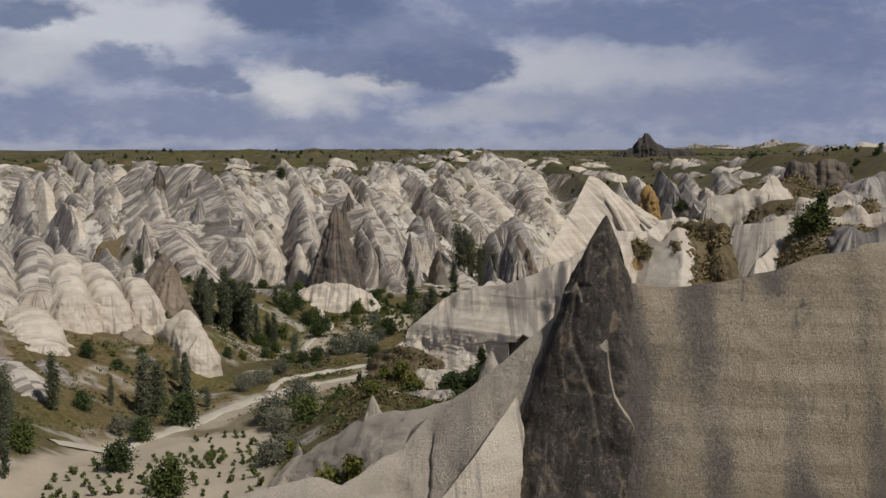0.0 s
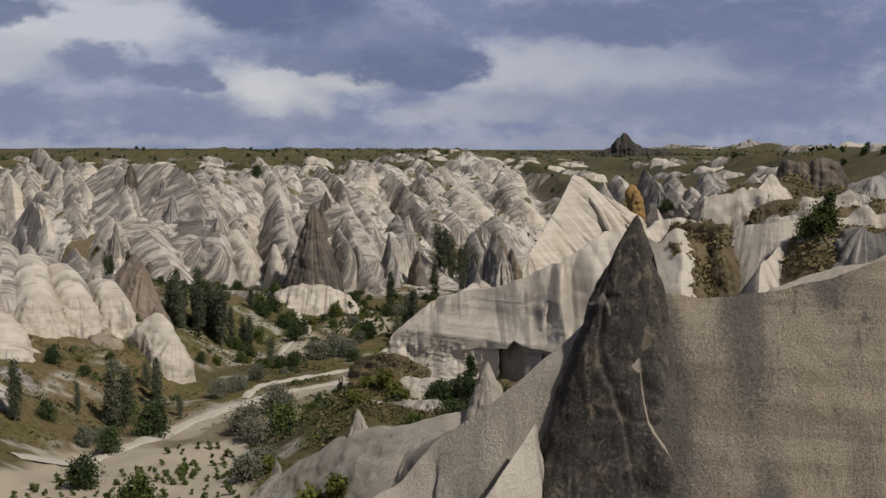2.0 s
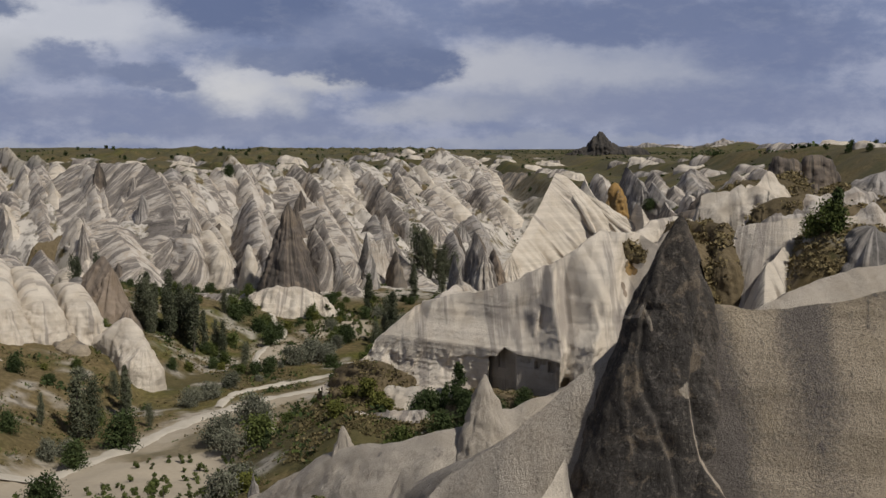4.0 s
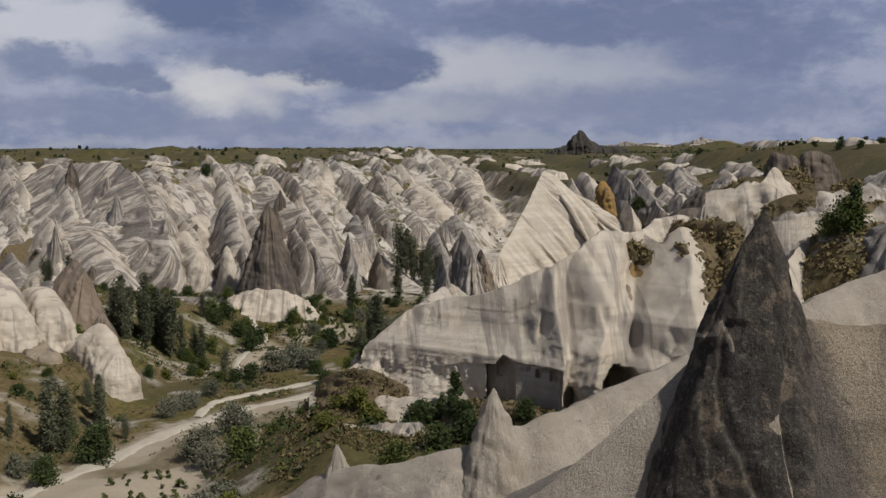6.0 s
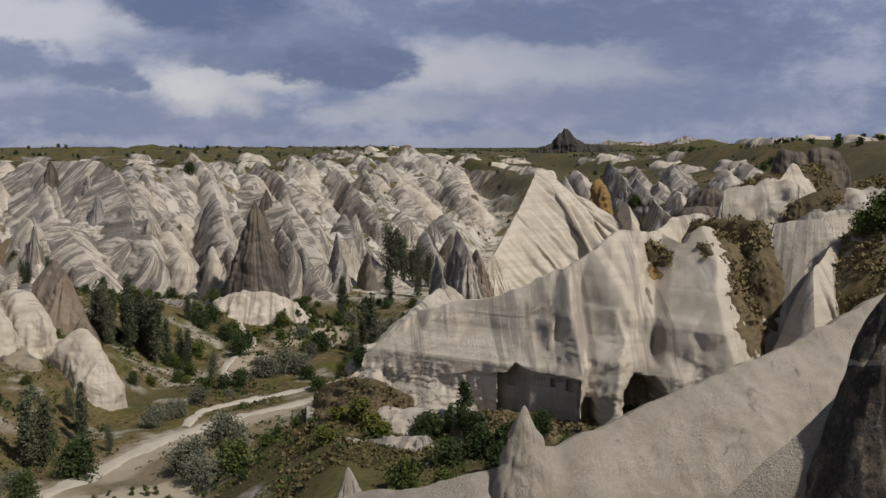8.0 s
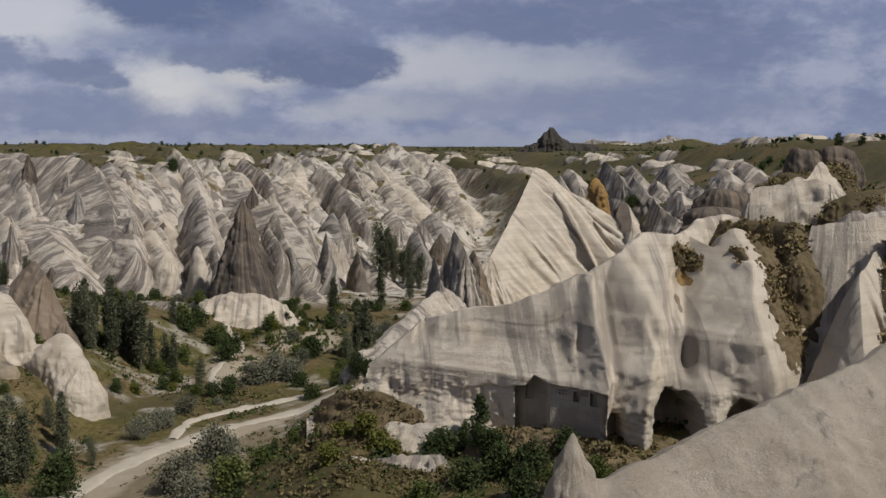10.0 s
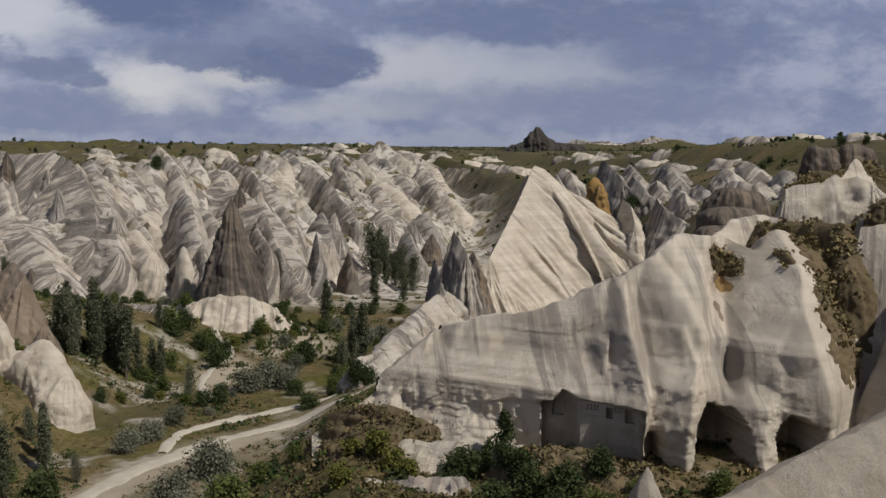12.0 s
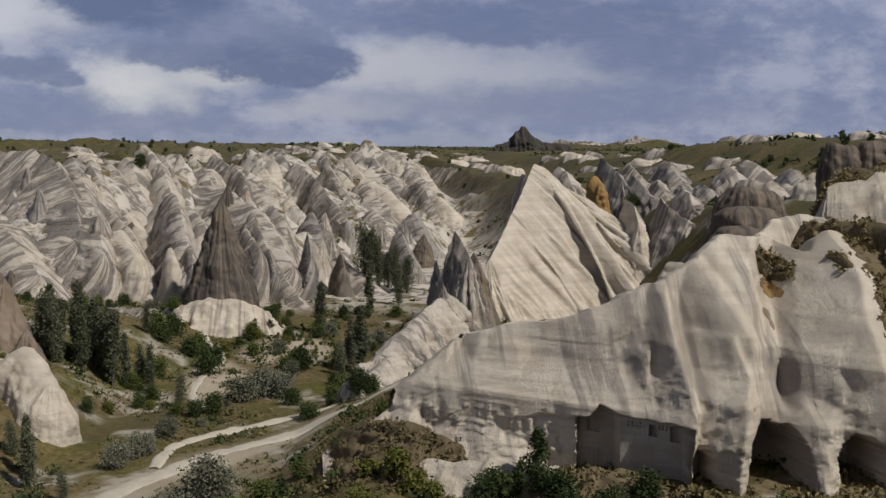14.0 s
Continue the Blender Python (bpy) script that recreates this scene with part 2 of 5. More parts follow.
finish(n, c, 0.95, n.math("ADD", n.math("MULTIPLY", g2, 0.6), n.math("MULTIPLY", g3, 0.25)), 0.35, 0.8)


def plain(name, a, b, scale, rough=0.9, bump_h=0.3):
    """A surface that wavers between two colours."""
    m, n = material(name)
    p = n.add("ShaderNodeNewGeometry").outputs["Position"]
    rnd = n.add("ShaderNodeObjectInfo").outputs["Random"]
    f = n.noise(p, scale, 5, 0.65)
    isl = n.add("ShaderNodeNewGeometry").outputs["Random Per Island"]
    k = n.math("ADD", n.math("MULTIPLY", f, 0.5), n.math("ADD", n.math("MULTIPLY", rnd, 0.3), n.math("MULTIPLY", isl, 0.3)))
    finish(n, n.mix(n.ramp(k, 0.2, 0.85), a, b), rough, f, 0.1, bump_h)
    return m


LEAF_DARK = plain("dark_leaves", (0.024, 0.036, 0.013), (0.062, 0.083, 0.030), 0.6)
LEAF_GREEN = plain("green_leaves", (0.040, 0.056, 0.014), (0.11, 0.13, 0.038), 0.6)
LEAF_YELLOW = plain("yellow_green_leaves", (0.06, 0.07, 0.015), (0.14, 0.14, 0.035), 0.6)
LEAF_POPLAR = plain("poplar_leaves", (0.055, 0.064, 0.036), (0.135, 0.14, 0.088), 0.6)
LEAF_SILVER = plain("silver_leaves", (0.085, 0.09, 0.06), (0.20, 0.20, 0.145), 0.6)
LEAF_DRY = plain("dry_scrub", (0.09, 0.075, 0.034), (0.23, 0.18, 0.09), 0.5)
BARK = plain("bark", (0.06, 0.05, 0.04), (0.14, 0.12, 0.10), 3.0)
TRACK = plain("track_dust", (0.37, 0.325, 0.26), (0.52, 0.47, 0.39), 0.6)
VERGE = plain("track_verge", (0.22, 0.18, 0.115), (0.34, 0.285, 0.20), 0.5)
TURF = plain("turf", (0.05, 0.04, 0.022), (0.18, 0.137, 0.08), 2.2, bump_h=1.0)


# ---- numeric noise ----
def hash3(i, j, k, seed):
    h = (i.astype(np.int64) * 374761393 + j.astype(np.int64) * 668265263 + k.astype(np.int64) * 2147483647 + seed * 144665) & 0x7FFFFFFF
    h = ((h ^ (h >> 13)) * 1274126177) & 0x7FFFFFFF
    h = ((h ^ (h >> 16)) * 668265263) & 0x7FFFFFFF
    return ((h ^ (h >> 15)) & 0xFFFFF) / 1048575.0


def vnoise(x, y, z=0.0, seed=0):
    """Smooth noise between -1 and 1."""
    x, y, z = np.broadcast_arrays(np.asarray(x, float), np.asarray(y, float), np.asarray(z, float))
    i, j, k = np.floor(x), np.floor(y), np.floor(z)
    u, v, w = x - i, y - j, z - k
    u, v, w = (a * a * a * (a * (a * 6 - 15) + 10) for a in (u, v, w))
    out = 0
    for a in (0, 1):
        for b in (0, 1):
            for c in (0, 1):
                out = out + (u if a else 1 - u) * (v if b else 1 - v) * (w if c else 1 - w) * hash3(i + a, j + b, k + c, seed)
    return out * 2 - 1


def fbm(x, y, z=0.0, seed=0, octaves=4, gain=0.5):
    out, amp, f = 0, 1.0, 1.0
    for o in range(octaves):
        out = out + amp * vnoise(np.asarray(x) * f, np.asarray(y) * f, np.asarray(z) * f, seed + o * 17)
        amp, f = amp * gain, f * 2.03
    return out


def step(a, lo, hi):
    t = np.clip((np.asarray(a, float) - lo) / (hi - lo), 0, 1)
    return t * t * (3 - 2 * t)


def bump(x, y, cx, cy, rx, ry, turn=0.0):
    """A smooth hill of height 1."""
    c, s = math.cos(turn), math.sin(turn)
    u, v = (x - cx) * c + (y - cy) * s, -(x - cx) * s + (y - cy) * c
    return np.exp(-((u / rx) ** 2 + (v / ry) ** 2))


def grid_mesh(name, verts, quads, smooth=True):
    me = bpy.data.meshes.new(name)
    verts, quads = np.ascontiguousarray(verts, np.float32), np.ascontiguousarray(quads, np.int32)
    me.vertices.add(len(verts))
    me.vertices.foreach_set("co", verts.ravel())
    n = quads.shape[1]
    me.loops.add(quads.size)
    me.loops.foreach_set("vertex_index", quads.ravel())
    me.polygons.add(len(quads))
    me.polygons.foreach_set("loop_start", np.arange(0, quads.size, n, dtype=np.int32))
    me.polygons.foreach_set("loop_total", np.full(len(quads), n, np.int32))
    me.update(calc_edges=True)
    me.polygons.foreach_set("use_smooth", np.full(len(quads), smooth, bool))
    return me


# ---- the lie of the land ----
def axis_x(y):
    """The valley's middle line."""
    return np.interp(y, [60, 170, 235, 300, 370, 450, 560], [-46, -50, -52, -40, -26, 6, 30])


def rim_y(x):
    """Where the upland begins, behind the cliffs."""
    return np.interp(x, [-400, -250, -190, -110, -85, -40, 0, 50, 100, 130], [640, 620, 590, 478, 495, 560, 690, 830, 900, 880])


def ground_z(x, y):
    x, y = np.asarray(x, float), np.asarray(y, float)
    d = x - axis_x(y)
    z = 1.0 + 5.5 * step(-y, -205, -165) * (1 - 0.8 * step(d, 14, 34)) + 3.0 * step(y, 300, 400)
    # towards the middle ridge and the near ridges
    z = z + (np.minimum(np.clip(d - 18 - 10 * step(y, 206, 226), 0, 90) * 0.6, 13.4) + np.clip(d - 52, 0, 40) * 0.1) * step(y, 120, 190) * (1 - step(y, 235, 330) * 0.55) * (1 - step(y, 330, 390))
    z = z + np.clip(d - 14, 0, 60) * 0.24 * (1 - step(y, 120, 180))
    # towards the cliffs on the other side
    z = z + (np.clip(-d - 9, 0, 13) * 0.5 + np.clip(-d - 22, 0, 32) * 0.27) * (1 - step(y, 330, 420))
    # rise to the upland behind the cliffs
    ry = rim_y(x)
    front = np.interp(x, [-400, -250, -190, -140, -110, -60, -20, 20, 60, 110], [560, 520, 500, 430, 408, 400, 425, 480, 600, 680])
    t = np.clip((y - front) / (ry - front), 0, 1)
    left = 1 - step(x, 40, 110)
    z = z + left * (36 * t ** 0.8 + 6.5 * step(y, 600, 1000))
    # upland on the other bank of the side valley
    hi = step(x, 36, 60) * step(y, 150, 185)
    hi2 = step(x, 62, 100) * step(y, 250, 330)
    right = np.maximum(hi * (1 - step(y, 225, 290)) * 34, np.maximum(hi2 * 31, step(x, 110, 170) * step(y, 150, 200) * 40))
    z = np.where(right > 0, z + np.clip(right - np.clip(z - 8, 0, 60), 0, 60), z)
    z = z + np.interp(x, [112, 150, 175, 200, 340], [0, 9, 10, 11, 14]) * step(y, 320, 450) * (1 - step(y, 540, 760))
    far = step(y, 800, 1300)
    z = z * (1 - far) + far * (50 + 2.5 * vnoise(x / 260, y / 260, 0, 5))
    z = z + 8 * bump(x, y, 385, 1700, 55, 120) + 15 * bump(x, y, 505, 1720, 38, 120) + far * 3 * fbm(x / 60, y / 60, 0, 6, 3) * bump(x, y, 450, 1850, 300, 300)
    z = z + 5 * bump(x, y, -150, 900, 90, 120)
    # rain-cut ribs and gullies on the cliff's slope
    ramp = step(t, 0.0, 0.12) * (1 - step(t, 0.92, 1.06)) * left * step(y, 380, 420)
    u, w = 0.86 * x + 0.5 * y, -0.5 * x + 0.86 * y
    rib = np.abs(vnoise(u / 13 + 0.6 * vnoise(x / 40, y / 40, 0, 8), w / 46, 0, 41)) * 1.3 + 0.45 * np.abs(vnoise(u / 5.5, w / 22, 0, 42))
    z = z + ramp * (11 * rib - 2.5 + 2.5 * vnoise(x / 30, y / 30, 0, 43))
    near = 1 - step(y, 60, 110)
    z = z * (1 - near) + near * 20
    return z + 0.7 * fbm(x / 16, y / 16, 0, 3, 4) + 0.12 * fbm(x / 2.2, y / 2.2, 0, 9, 3)


def steps(lo, hi, fine_lo, fine_hi, d):
    a = list(np.arange(fine_lo, fine_hi + d / 2, d))
    s, v = d, fine_hi
    while v < hi:
        s *= 1.12
        v += s
        a.append(min(v, hi))
    s, v = d, fine_lo
    while v > lo:
        s *= 1.12
        v -= s
        a.insert(0, max(v, lo))
    return np.array(a)


def build_ground():
    xs, ys = steps(-4200, 4200, -210, 100, 1.5), steps(-900, 4600, 120, 680, 1.6)
    X, Y = np.meshgrid(xs, ys)
    Z = ground_z(X, Y)
    n, m = len(ys), len(xs)
    idx = np.arange(n * m).reshape(n, m)
    quads = np.stack([idx[:-1, :-1], idx[:-1, 1:], idx[1:, 1:], idx[1:, :-1]], -1).reshape(-1, 4)
    me = grid_mesh("ground", np.stack([X, Y, Z], -1).reshape(-1, 3), quads)
    # soil: sand, green, bare tuff
    q = 0.5 + 0.5 * fbm(X / 22, Y / 22, 0, 31, 4)
    sand = step(X, -66, -60) * (1 - step(X, -30 - 0.1 * (Y - 180), -23 - 0.1 * (Y - 180))) * step(Y, 100, 120) * (1 - step(Y - 0.35 * X, 228, 234))
    sand = np.maximum(sand, np.maximum(bump(X, Y, -33, 318, 8, 24), bump(X, Y, -19, 345, 12, 20)))
    track = np.abs(X - np.interp(Y, [190, 210, 225, 243, 255.5, 267, 276, 284], [-62, -55, -48, -42, -33, -24, -11, 0]))
    sand = np.maximum(sand, 0.62 * (1 - step(track, 4, 8)) * step(Y, 196, 206) * (1 - step(Y, 276, 284)))
    sand = np.clip((0.25 + 0.75 * np.minimum(sand * 1.25, 1)) * step(sand + 0.4 * (q - 0.5), 0.40, 0.62), 0, 1)
    side = X - np.interp(Y, [190, 210, 225, 243, 255.5, 267, 276, 284], [-62, -55, -48, -42, -33, -24, -11, 0])
    sand = np.maximum(sand, 0.34 * step(side, -10, -5) * (1 - step(side, 12, 24)) * step(Y, 196, 210) * (1 - step(Y, 284, 292)) * (0.5 + 0.8 * q))
    green = np.clip(step(q, 0.42, 0.75) * (0.4 + 0.8 * step(Y, 230, 330)) + 0.3 * step(Y, 560, 700), 0, 1)
    bare = step(0.5 + 0.5 * fbm(X / 9, Y / 9, 0, 77, 4), 0.72, 0.92) * 0.6 * (1 - step(Y, 380, 420)) + step(Y, 385, 430) * (1 - step(Y - rim_y(X), -20, 10)) * (1 - step(X, 60, 100))
    col = np.stack([sand, green, np.clip(bare, 0, 1), 0.75 * np.clip(step(Y - rim_y(X), -5, 30) + step(X, 60, 90) * step(Y, 250, 330), 0, 1)], -1).reshape(-1, 4).astype(np.float32)
    at = me.attributes.new("soil", "FLOAT_COLOR", "POINT")
    at.data.foreach_set("color", col.ravel())
    me.materials.append(SOIL)
    return tagged(new("ground", me), "valley floor and upland of dry grass, sand and tuff", "ground", kind="structure")


build_ground()


# ---- rock ----
GRIDS = {}


def add_flow(me, across, fall, seed):
    """Keeps how water runs over the face, across and down, for the streaks."""
    f = np.stack([across, fall * 0.028, np.full(across.shape, seed * 3.7)], -1).reshape(-1, 3).astype(np.float32)
    me.attributes.new("flow", "FLOAT_VECTOR", "POINT").data.foreach_set("vector", f.ravel())


def patch(name, grid, mask, lift, mat, label, seed, ragged=0.55, cell=1.1):
    """What lies on a rock where the mask is above 0, raised over it, with a ragged edge."""
    X, Y, Z = grid
    q = mask + ragged * fbm(X / cell, Y / cell, Z / cell, seed, 4)
    h = lift * np.clip(q * 2.5, -1, 1) * (1 + 0.7 * fbm(X / 0.6, Y / 0.6, Z / 0.6, seed + 1, 2))
    V = np.stack([X, Y - h * 0.5, Z + h * 0.85], -1).reshape(-1, 3)
    idx = np.arange(X.size).reshape(X.shape)
    quads = np.stack([idx[:-1, :-1], idx[:-1, 1:], idx[1:, 1:], idx[1:, :-1]], -1).reshape(-1, 4)[:, ::-1]
    quads = quads[q.reshape(-1)[quads].max(1) > 0]
    keep, back = np.unique(quads, return_inverse=True)
    me = grid_mesh(name, V[keep], back.reshape(-1, 4))
    me.materials.append(mat)
    return tagged(new(name, me), *label)


def rock(name, crest, w, base=None, mat=None, label="", p=0.85, cap=None, skew=(0, 0), flute=0.16, wave=4.0, rough=0.35, jag=0.5,
         rings=40, gap=1.0, seed=1, category="rock", sink=2.0, bias=1.0, group="", shelf=0.0, parent=None, kind="", gully=True, slant=0.0, ledges=()):
    """A rock that falls from a crest line (x, y, z) to the ground on all sides. w: how far it reaches out at its foot, on both sides
    or (left, right) seen along the crest; cap: the reach at the two ends; p: below 1 rounded, above 1 drawn to an edge; skew: how far the foot is shifted."""
    C = np.array(crest, float)
    W = np.array(w if isinstance(w, list) else [w if isinstance(w, tuple) else (w, w)] * len(C), float)
    cap = cap if cap is not None else (W[0].mean(), W[-1].mean())
    c0, c1 = cap if isinstance(cap, tuple) else (cap, cap)
    if len(C) == 1:
        C, W = np.array([C[0] - (0.05, 0, 0), C[0] + (0.05, 0, 0)]), np.array([W[0], W[0]])
    seg = np.r_[0, np.cumsum(np.linalg.norm(np.diff(C[:, :2], axis=0), axis=1))]
    n = max(4, int(seg[-1] / gap) + 1)
    s = np.linspace(0, seg[-1], n)
    P = np.stack([np.interp(s, seg, C[:, k]) for k in range(3)], 1)
    for _ in range(2 if len(C) > 2 else 0):
        P[1:-1] = (P[:-2] + 2 * P[1:-1] + P[2:]) / 4
    wl, wr = np.interp(s, seg, W[:, 0]), np.interp(s, seg, W[:, 1])
    T = np.gradient(P[:, :2], axis=0)
    T /= np.linalg.norm(T, axis=1)[:, None] + 1e-9
    L = np.stack([-T[:, 1], T[:, 0]], 1)
    k = max(5, int(1.6 * (c0 + c1) / gap))
    ang = np.linspace(0, math.pi, k + 2)[1:-1]
    rim = [(P[i], L[i] * wl[i]) for i in range(n)]
    e = [(P[-1], L[-1] * np.cos(a) * (wl[-1] if a < math.pi / 2 else wr[-1]) + T[-1] * np.sin(a) * c1) for a in ang]
    rim += e + [(P[i], -L[i] * wr[i]) for i in range(n - 1, -1, -1)]
    rim += [(P[0], -L[0] * np.cos(a) * (wr[0] if a < math.pi / 2 else wl[0]) - T[0] * np.sin(a) * c0) for a in ang]
    A = np.array([r[0] for r in rim])
    O = np.array([r[1] for r in rim])
    foot = A[:, :2] + O + np.array(skew)
    arc = np.r_[0, np.cumsum(np.linalg.norm(np.diff(foot, axis=0), axis=1))]
    total = arc[-1] + 1e-6
    th = arc / total * 2 * math.pi
    R = total / (2 * math.pi) / wave
    cx, cy = np.cos(th) * R, np.sin(th) * R
    fl = vnoise(cx, cy, seed * 1.7, seed) + 0.5 * vnoise(cx * 2.1, cy * 2.1, seed * 2.3, seed + 5)
    fl = 1.9 * np.abs(fl) - 0.75 if gully else 1 - 1.6 * np.abs(fl)
    zb = (ground_z(foot[:, 0], foot[:, 1]) if base is None else np.full(len(foot), float(base))) - sink
    zb = np.minimum(zb, A[:, 2] - 1)
    zc = A[:, 2] + jag * fbm(A[:, 0] / 3.0, A[:, 1] / 3.0, 0, seed + 9, 3)
    v = (np.linspace(0, 1, rings) ** bias)[:, None]
    r = v ** p
    if shelf:
        r = r + shelf * np.sin(v * 9 + seed) * v * (1 - v)
    amp = flute * (np.sin(np.clip(v * 1.25, 0, 1) * math.pi / 2) ** 1.2)
    drift = vnoise(cx[None, :] * 0.8, cy[None, :] * 0.8, v * 1.8 + seed, seed + 3)
    reach = r * (1 + amp * (0.6 * fl[None, :] + 0.5 * drift))
    X = A[None, :, 0] + O[None, :, 0] * reach + skew[0] * v
    Y = A[None, :, 1] + O[None, :, 1] * reach + skew[1] * v
    Z = zc[None, :] * (1 - v) + zb[None, :] * v
    # furrows, creases and lumps stand out from the surface itself
    Q = np.stack([X, Y, Z], -1)
    du, dv = np.roll(Q, -1, 1) - np.roll(Q, 1, 1), np.gradient(Q, axis=0)
    nrm = np.cross(du, dv)
    nrm /= np.linalg.norm(nrm, axis=2, keepdims=True) + 1e-9
    out = np.concatenate([O / (np.linalg.norm(O, axis=1, keepdims=True) + 1e-9), np.full((len(O), 1), 0.4)], 1)
    if (nrm * out[None]).sum() < 0:
        nrm = -nrm
    lean = arc[None, :] + slant * (1 - v) * (A[:, 2].max() - zb.min())
    fa = lean / wave
    rib = vnoise(fa, v * 0.7, seed * 1.3, seed + 40) + 0.5 * vnoise(fa * 2.3, v * 1.2, seed * 1.9, seed + 41)
    rib = 1.9 * np.abs(rib) - 0.7
    seam = np.minimum(1, np.minimum(arc, total - arc) / (2 * wave))[None, :]
    big = max(3.0, wave * 1.5)
    c1 = 1.8 * np.abs(fbm(X / big, Y / big, Z / (big * 1.5), seed + 20, 3)) - 0.6
    c2 = 1.8 * np.abs(fbm(X / (big * 0.33), Y / (big * 0.33), Z / (big * 0.4), seed + 21, 3)) - 0.6
    c3 = fbm(X / 0.9, Y / 0.9, Z / 0.9, seed + 22, 3)
    fade = np.minimum(1, v * 7)
    d = fade * (flute * wave * 1.5 * rib * seam * np.minimum(1, 2.2 * v + 0.15) + rough * (1.1 * c1 + 0.55 * c2) + min(0.12, rough * 0.3) * c3)
    X, Y, Z = X + nrm[..., 0] * d, Y + nrm[..., 1] * d, Z + nrm[..., 2] * d
    front = (O[None, :, 1] < 0.2) * np.minimum(1, v * 8)
    for line, high, reach in ledges:
        # the face steps back to the right of a line that runs down it, and comes forward again further on
        L = np.array(sorted(line, key=lambda q: q[1]))
        d2 = X - np.interp(Z, L[:, 1], L[:, 0]) + 0.12 * c3
        inside = step(Z, L[0, 1] - 0.5, L[0, 1]) * (1 - step(Z, L[-1, 1], L[-1, 1] + 0.5))
        Y = Y + high * front * inside * step(d2, -0.12, 0.16) * np.exp(-np.clip(d2, 0, 99) / reach)
    m = X.shape[1]
    idx = np.arange(rings * m).reshape(rings, m)
    nx = np.roll(idx, -1, axis=1)
    quads = np.stack([idx[:-1], nx[:-1], nx[1:], idx[1:]], -1).reshape(-1, 4)[:, ::-1]
    me = grid_mesh(name, np.stack([X, Y, Z], -1).reshape(-1, 3), quads)
    fall = np.broadcast_to(v, X.shape) * (A[:, 2].max() - zb.min())
    add_flow(me, lean, fall, seed)
    me.materials.append(mat or TUFF)
    ob = new(name, me)
    GRIDS[ob.name] = (X, Y, Z)
    if parent:
        ob.parent = parent
        return tagged(ob, label)
    return tagged(ob, label, category, group, kind)


# ---- a ridge drawn by its ribs ----
def line_gap(X, Z, line):
    """How far each place lies from a line drawn on the face, in x and z."""
    d2 = np.full(X.shape, 1e9)
    for (xa, za), (xb, zb) in zip(line, line[1:]):
        k = np.clip(((X - xa) * (xb - xa) + (Z - za) * (zb - za)) / ((xb - xa) ** 2 + (zb - za) ** 2), 0, 1)
        d2 = np.minimum(d2, (X - xa - k * (xb - xa)) ** 2 + (Z - za - k * (zb - za)) ** 2)
    return np.sqrt(d2)


def wedge(X, Z, line, left, right):
    """Depth of a rib whose edge runs through (x, y, z) from the bottom up; left, right: how fast it falls back on its two sides."""
    L = np.array(line, float)
    L = np.r_[L, [L[-1] + (0, 20, 12)]]
    x, y = np.interp(Z, L[:, 2], L[:, 0]), np.interp(Z, L[:, 2], L[:, 1])
    d = X - x
    if isinstance(left, list):
        left = np.interp(Z, *left)
    return y + np.sqrt(np.where(d < 0, left * d, right * d) ** 2 + 0.10) - 0.3


def soft_min(parts, k):
    return -k * np.log(sum(np.exp(-np.asarray(p) / k) for p in parts))


# ---- near ridge with the dark cone ----
near = rock("near_ridge", [(12, 79.5, 45.9), (15, 78.6, 45.6), (20, 77.6, 46.0), (25.5, 77, 47.9), (33, 76, 49.6), (46, 74, 52)], [(9, 9), (9, 10), (9, 11), (9, 11), (9, 11), (9, 11)], base=24, mat=TUFF_BUFF, label="smooth buff tuff ridge with broad grey upright stripes", category="rock ridge", p=0.75, cap=(3, 8), rings=120, gap=0.3, flute=0.012, wave=5, rough=0.13, jag=0.25, seed=4)
EDGE = [(12.7, 48.6), (12.2, 47.7), (11.5, 45.0), (11.2, 43.2), (11.0, 41.7), (11.2, 39.7), (11.4, 38.6), (12.6, 36.8), (13.4, 34)]
STEP = [(9.2, 45.6), (8.9, 44.6), (8.7, 43.4), (8.6, 41.8), (9.3, 40.2), (9.8, 38.7), (10.0, 37.4), (10.3, 35)]
cone = rock("cone", [(11.3, 79.2, 50.7)], (7, 8.4), base=27, mat=TUFF_CONE, label="dark grey cone mottled with lichen", p=0.85, cap=(10, 6.8), rings=190, gap=0.14, flute=0.02, wave=3, rough=0.17, seed=3, parent=near,
            ledges=[(EDGE, 0.8, 2.2), (STEP, 0.45, 0.8), ([(10.4, 49.6), (10.1, 47.8), (9.8, 46.4)], 0.3, 0.6), ([(8.6, 44.6), (8.3, 43), (8.0, 41.5), (8.1, 39)], 0.25, 0.7)])
GC = GRIDS[cone.name]
seen = GC[1] < 80.5
for line, wide in (([(7.7, 44.45), (8.1, 44.75), (8.3, 45.05), (8.9, 45.35), (9.1, 45.75), (9.25, 45.5), (9.35, 45.0), (9.4, 44.7)], 0.08), ([(11.0, 41.7), (11.15, 39.7), (11.4, 38.6), (12.6, 36.8), (13.2, 35)], 0.08)):
    patch("pale_vein", GC, np.where(seen, 1 - line_gap(GC[0], GC[2], line) / wide, -9), 0.03, TUFF_VEIN, ("pale vein of bared tuff",), 520, 0.45, 0.9).parent = near
patch("bare_spot", GC, np.where(seen, 1 - ((GC[0] - 10.75) / 0.36) ** 2 - ((GC[2] - 41.85) / 0.34) ** 2, -9), 0.03, TUFF_VEIN, ("pale bared spot",), 521, 1.2, 0.5).parent = near
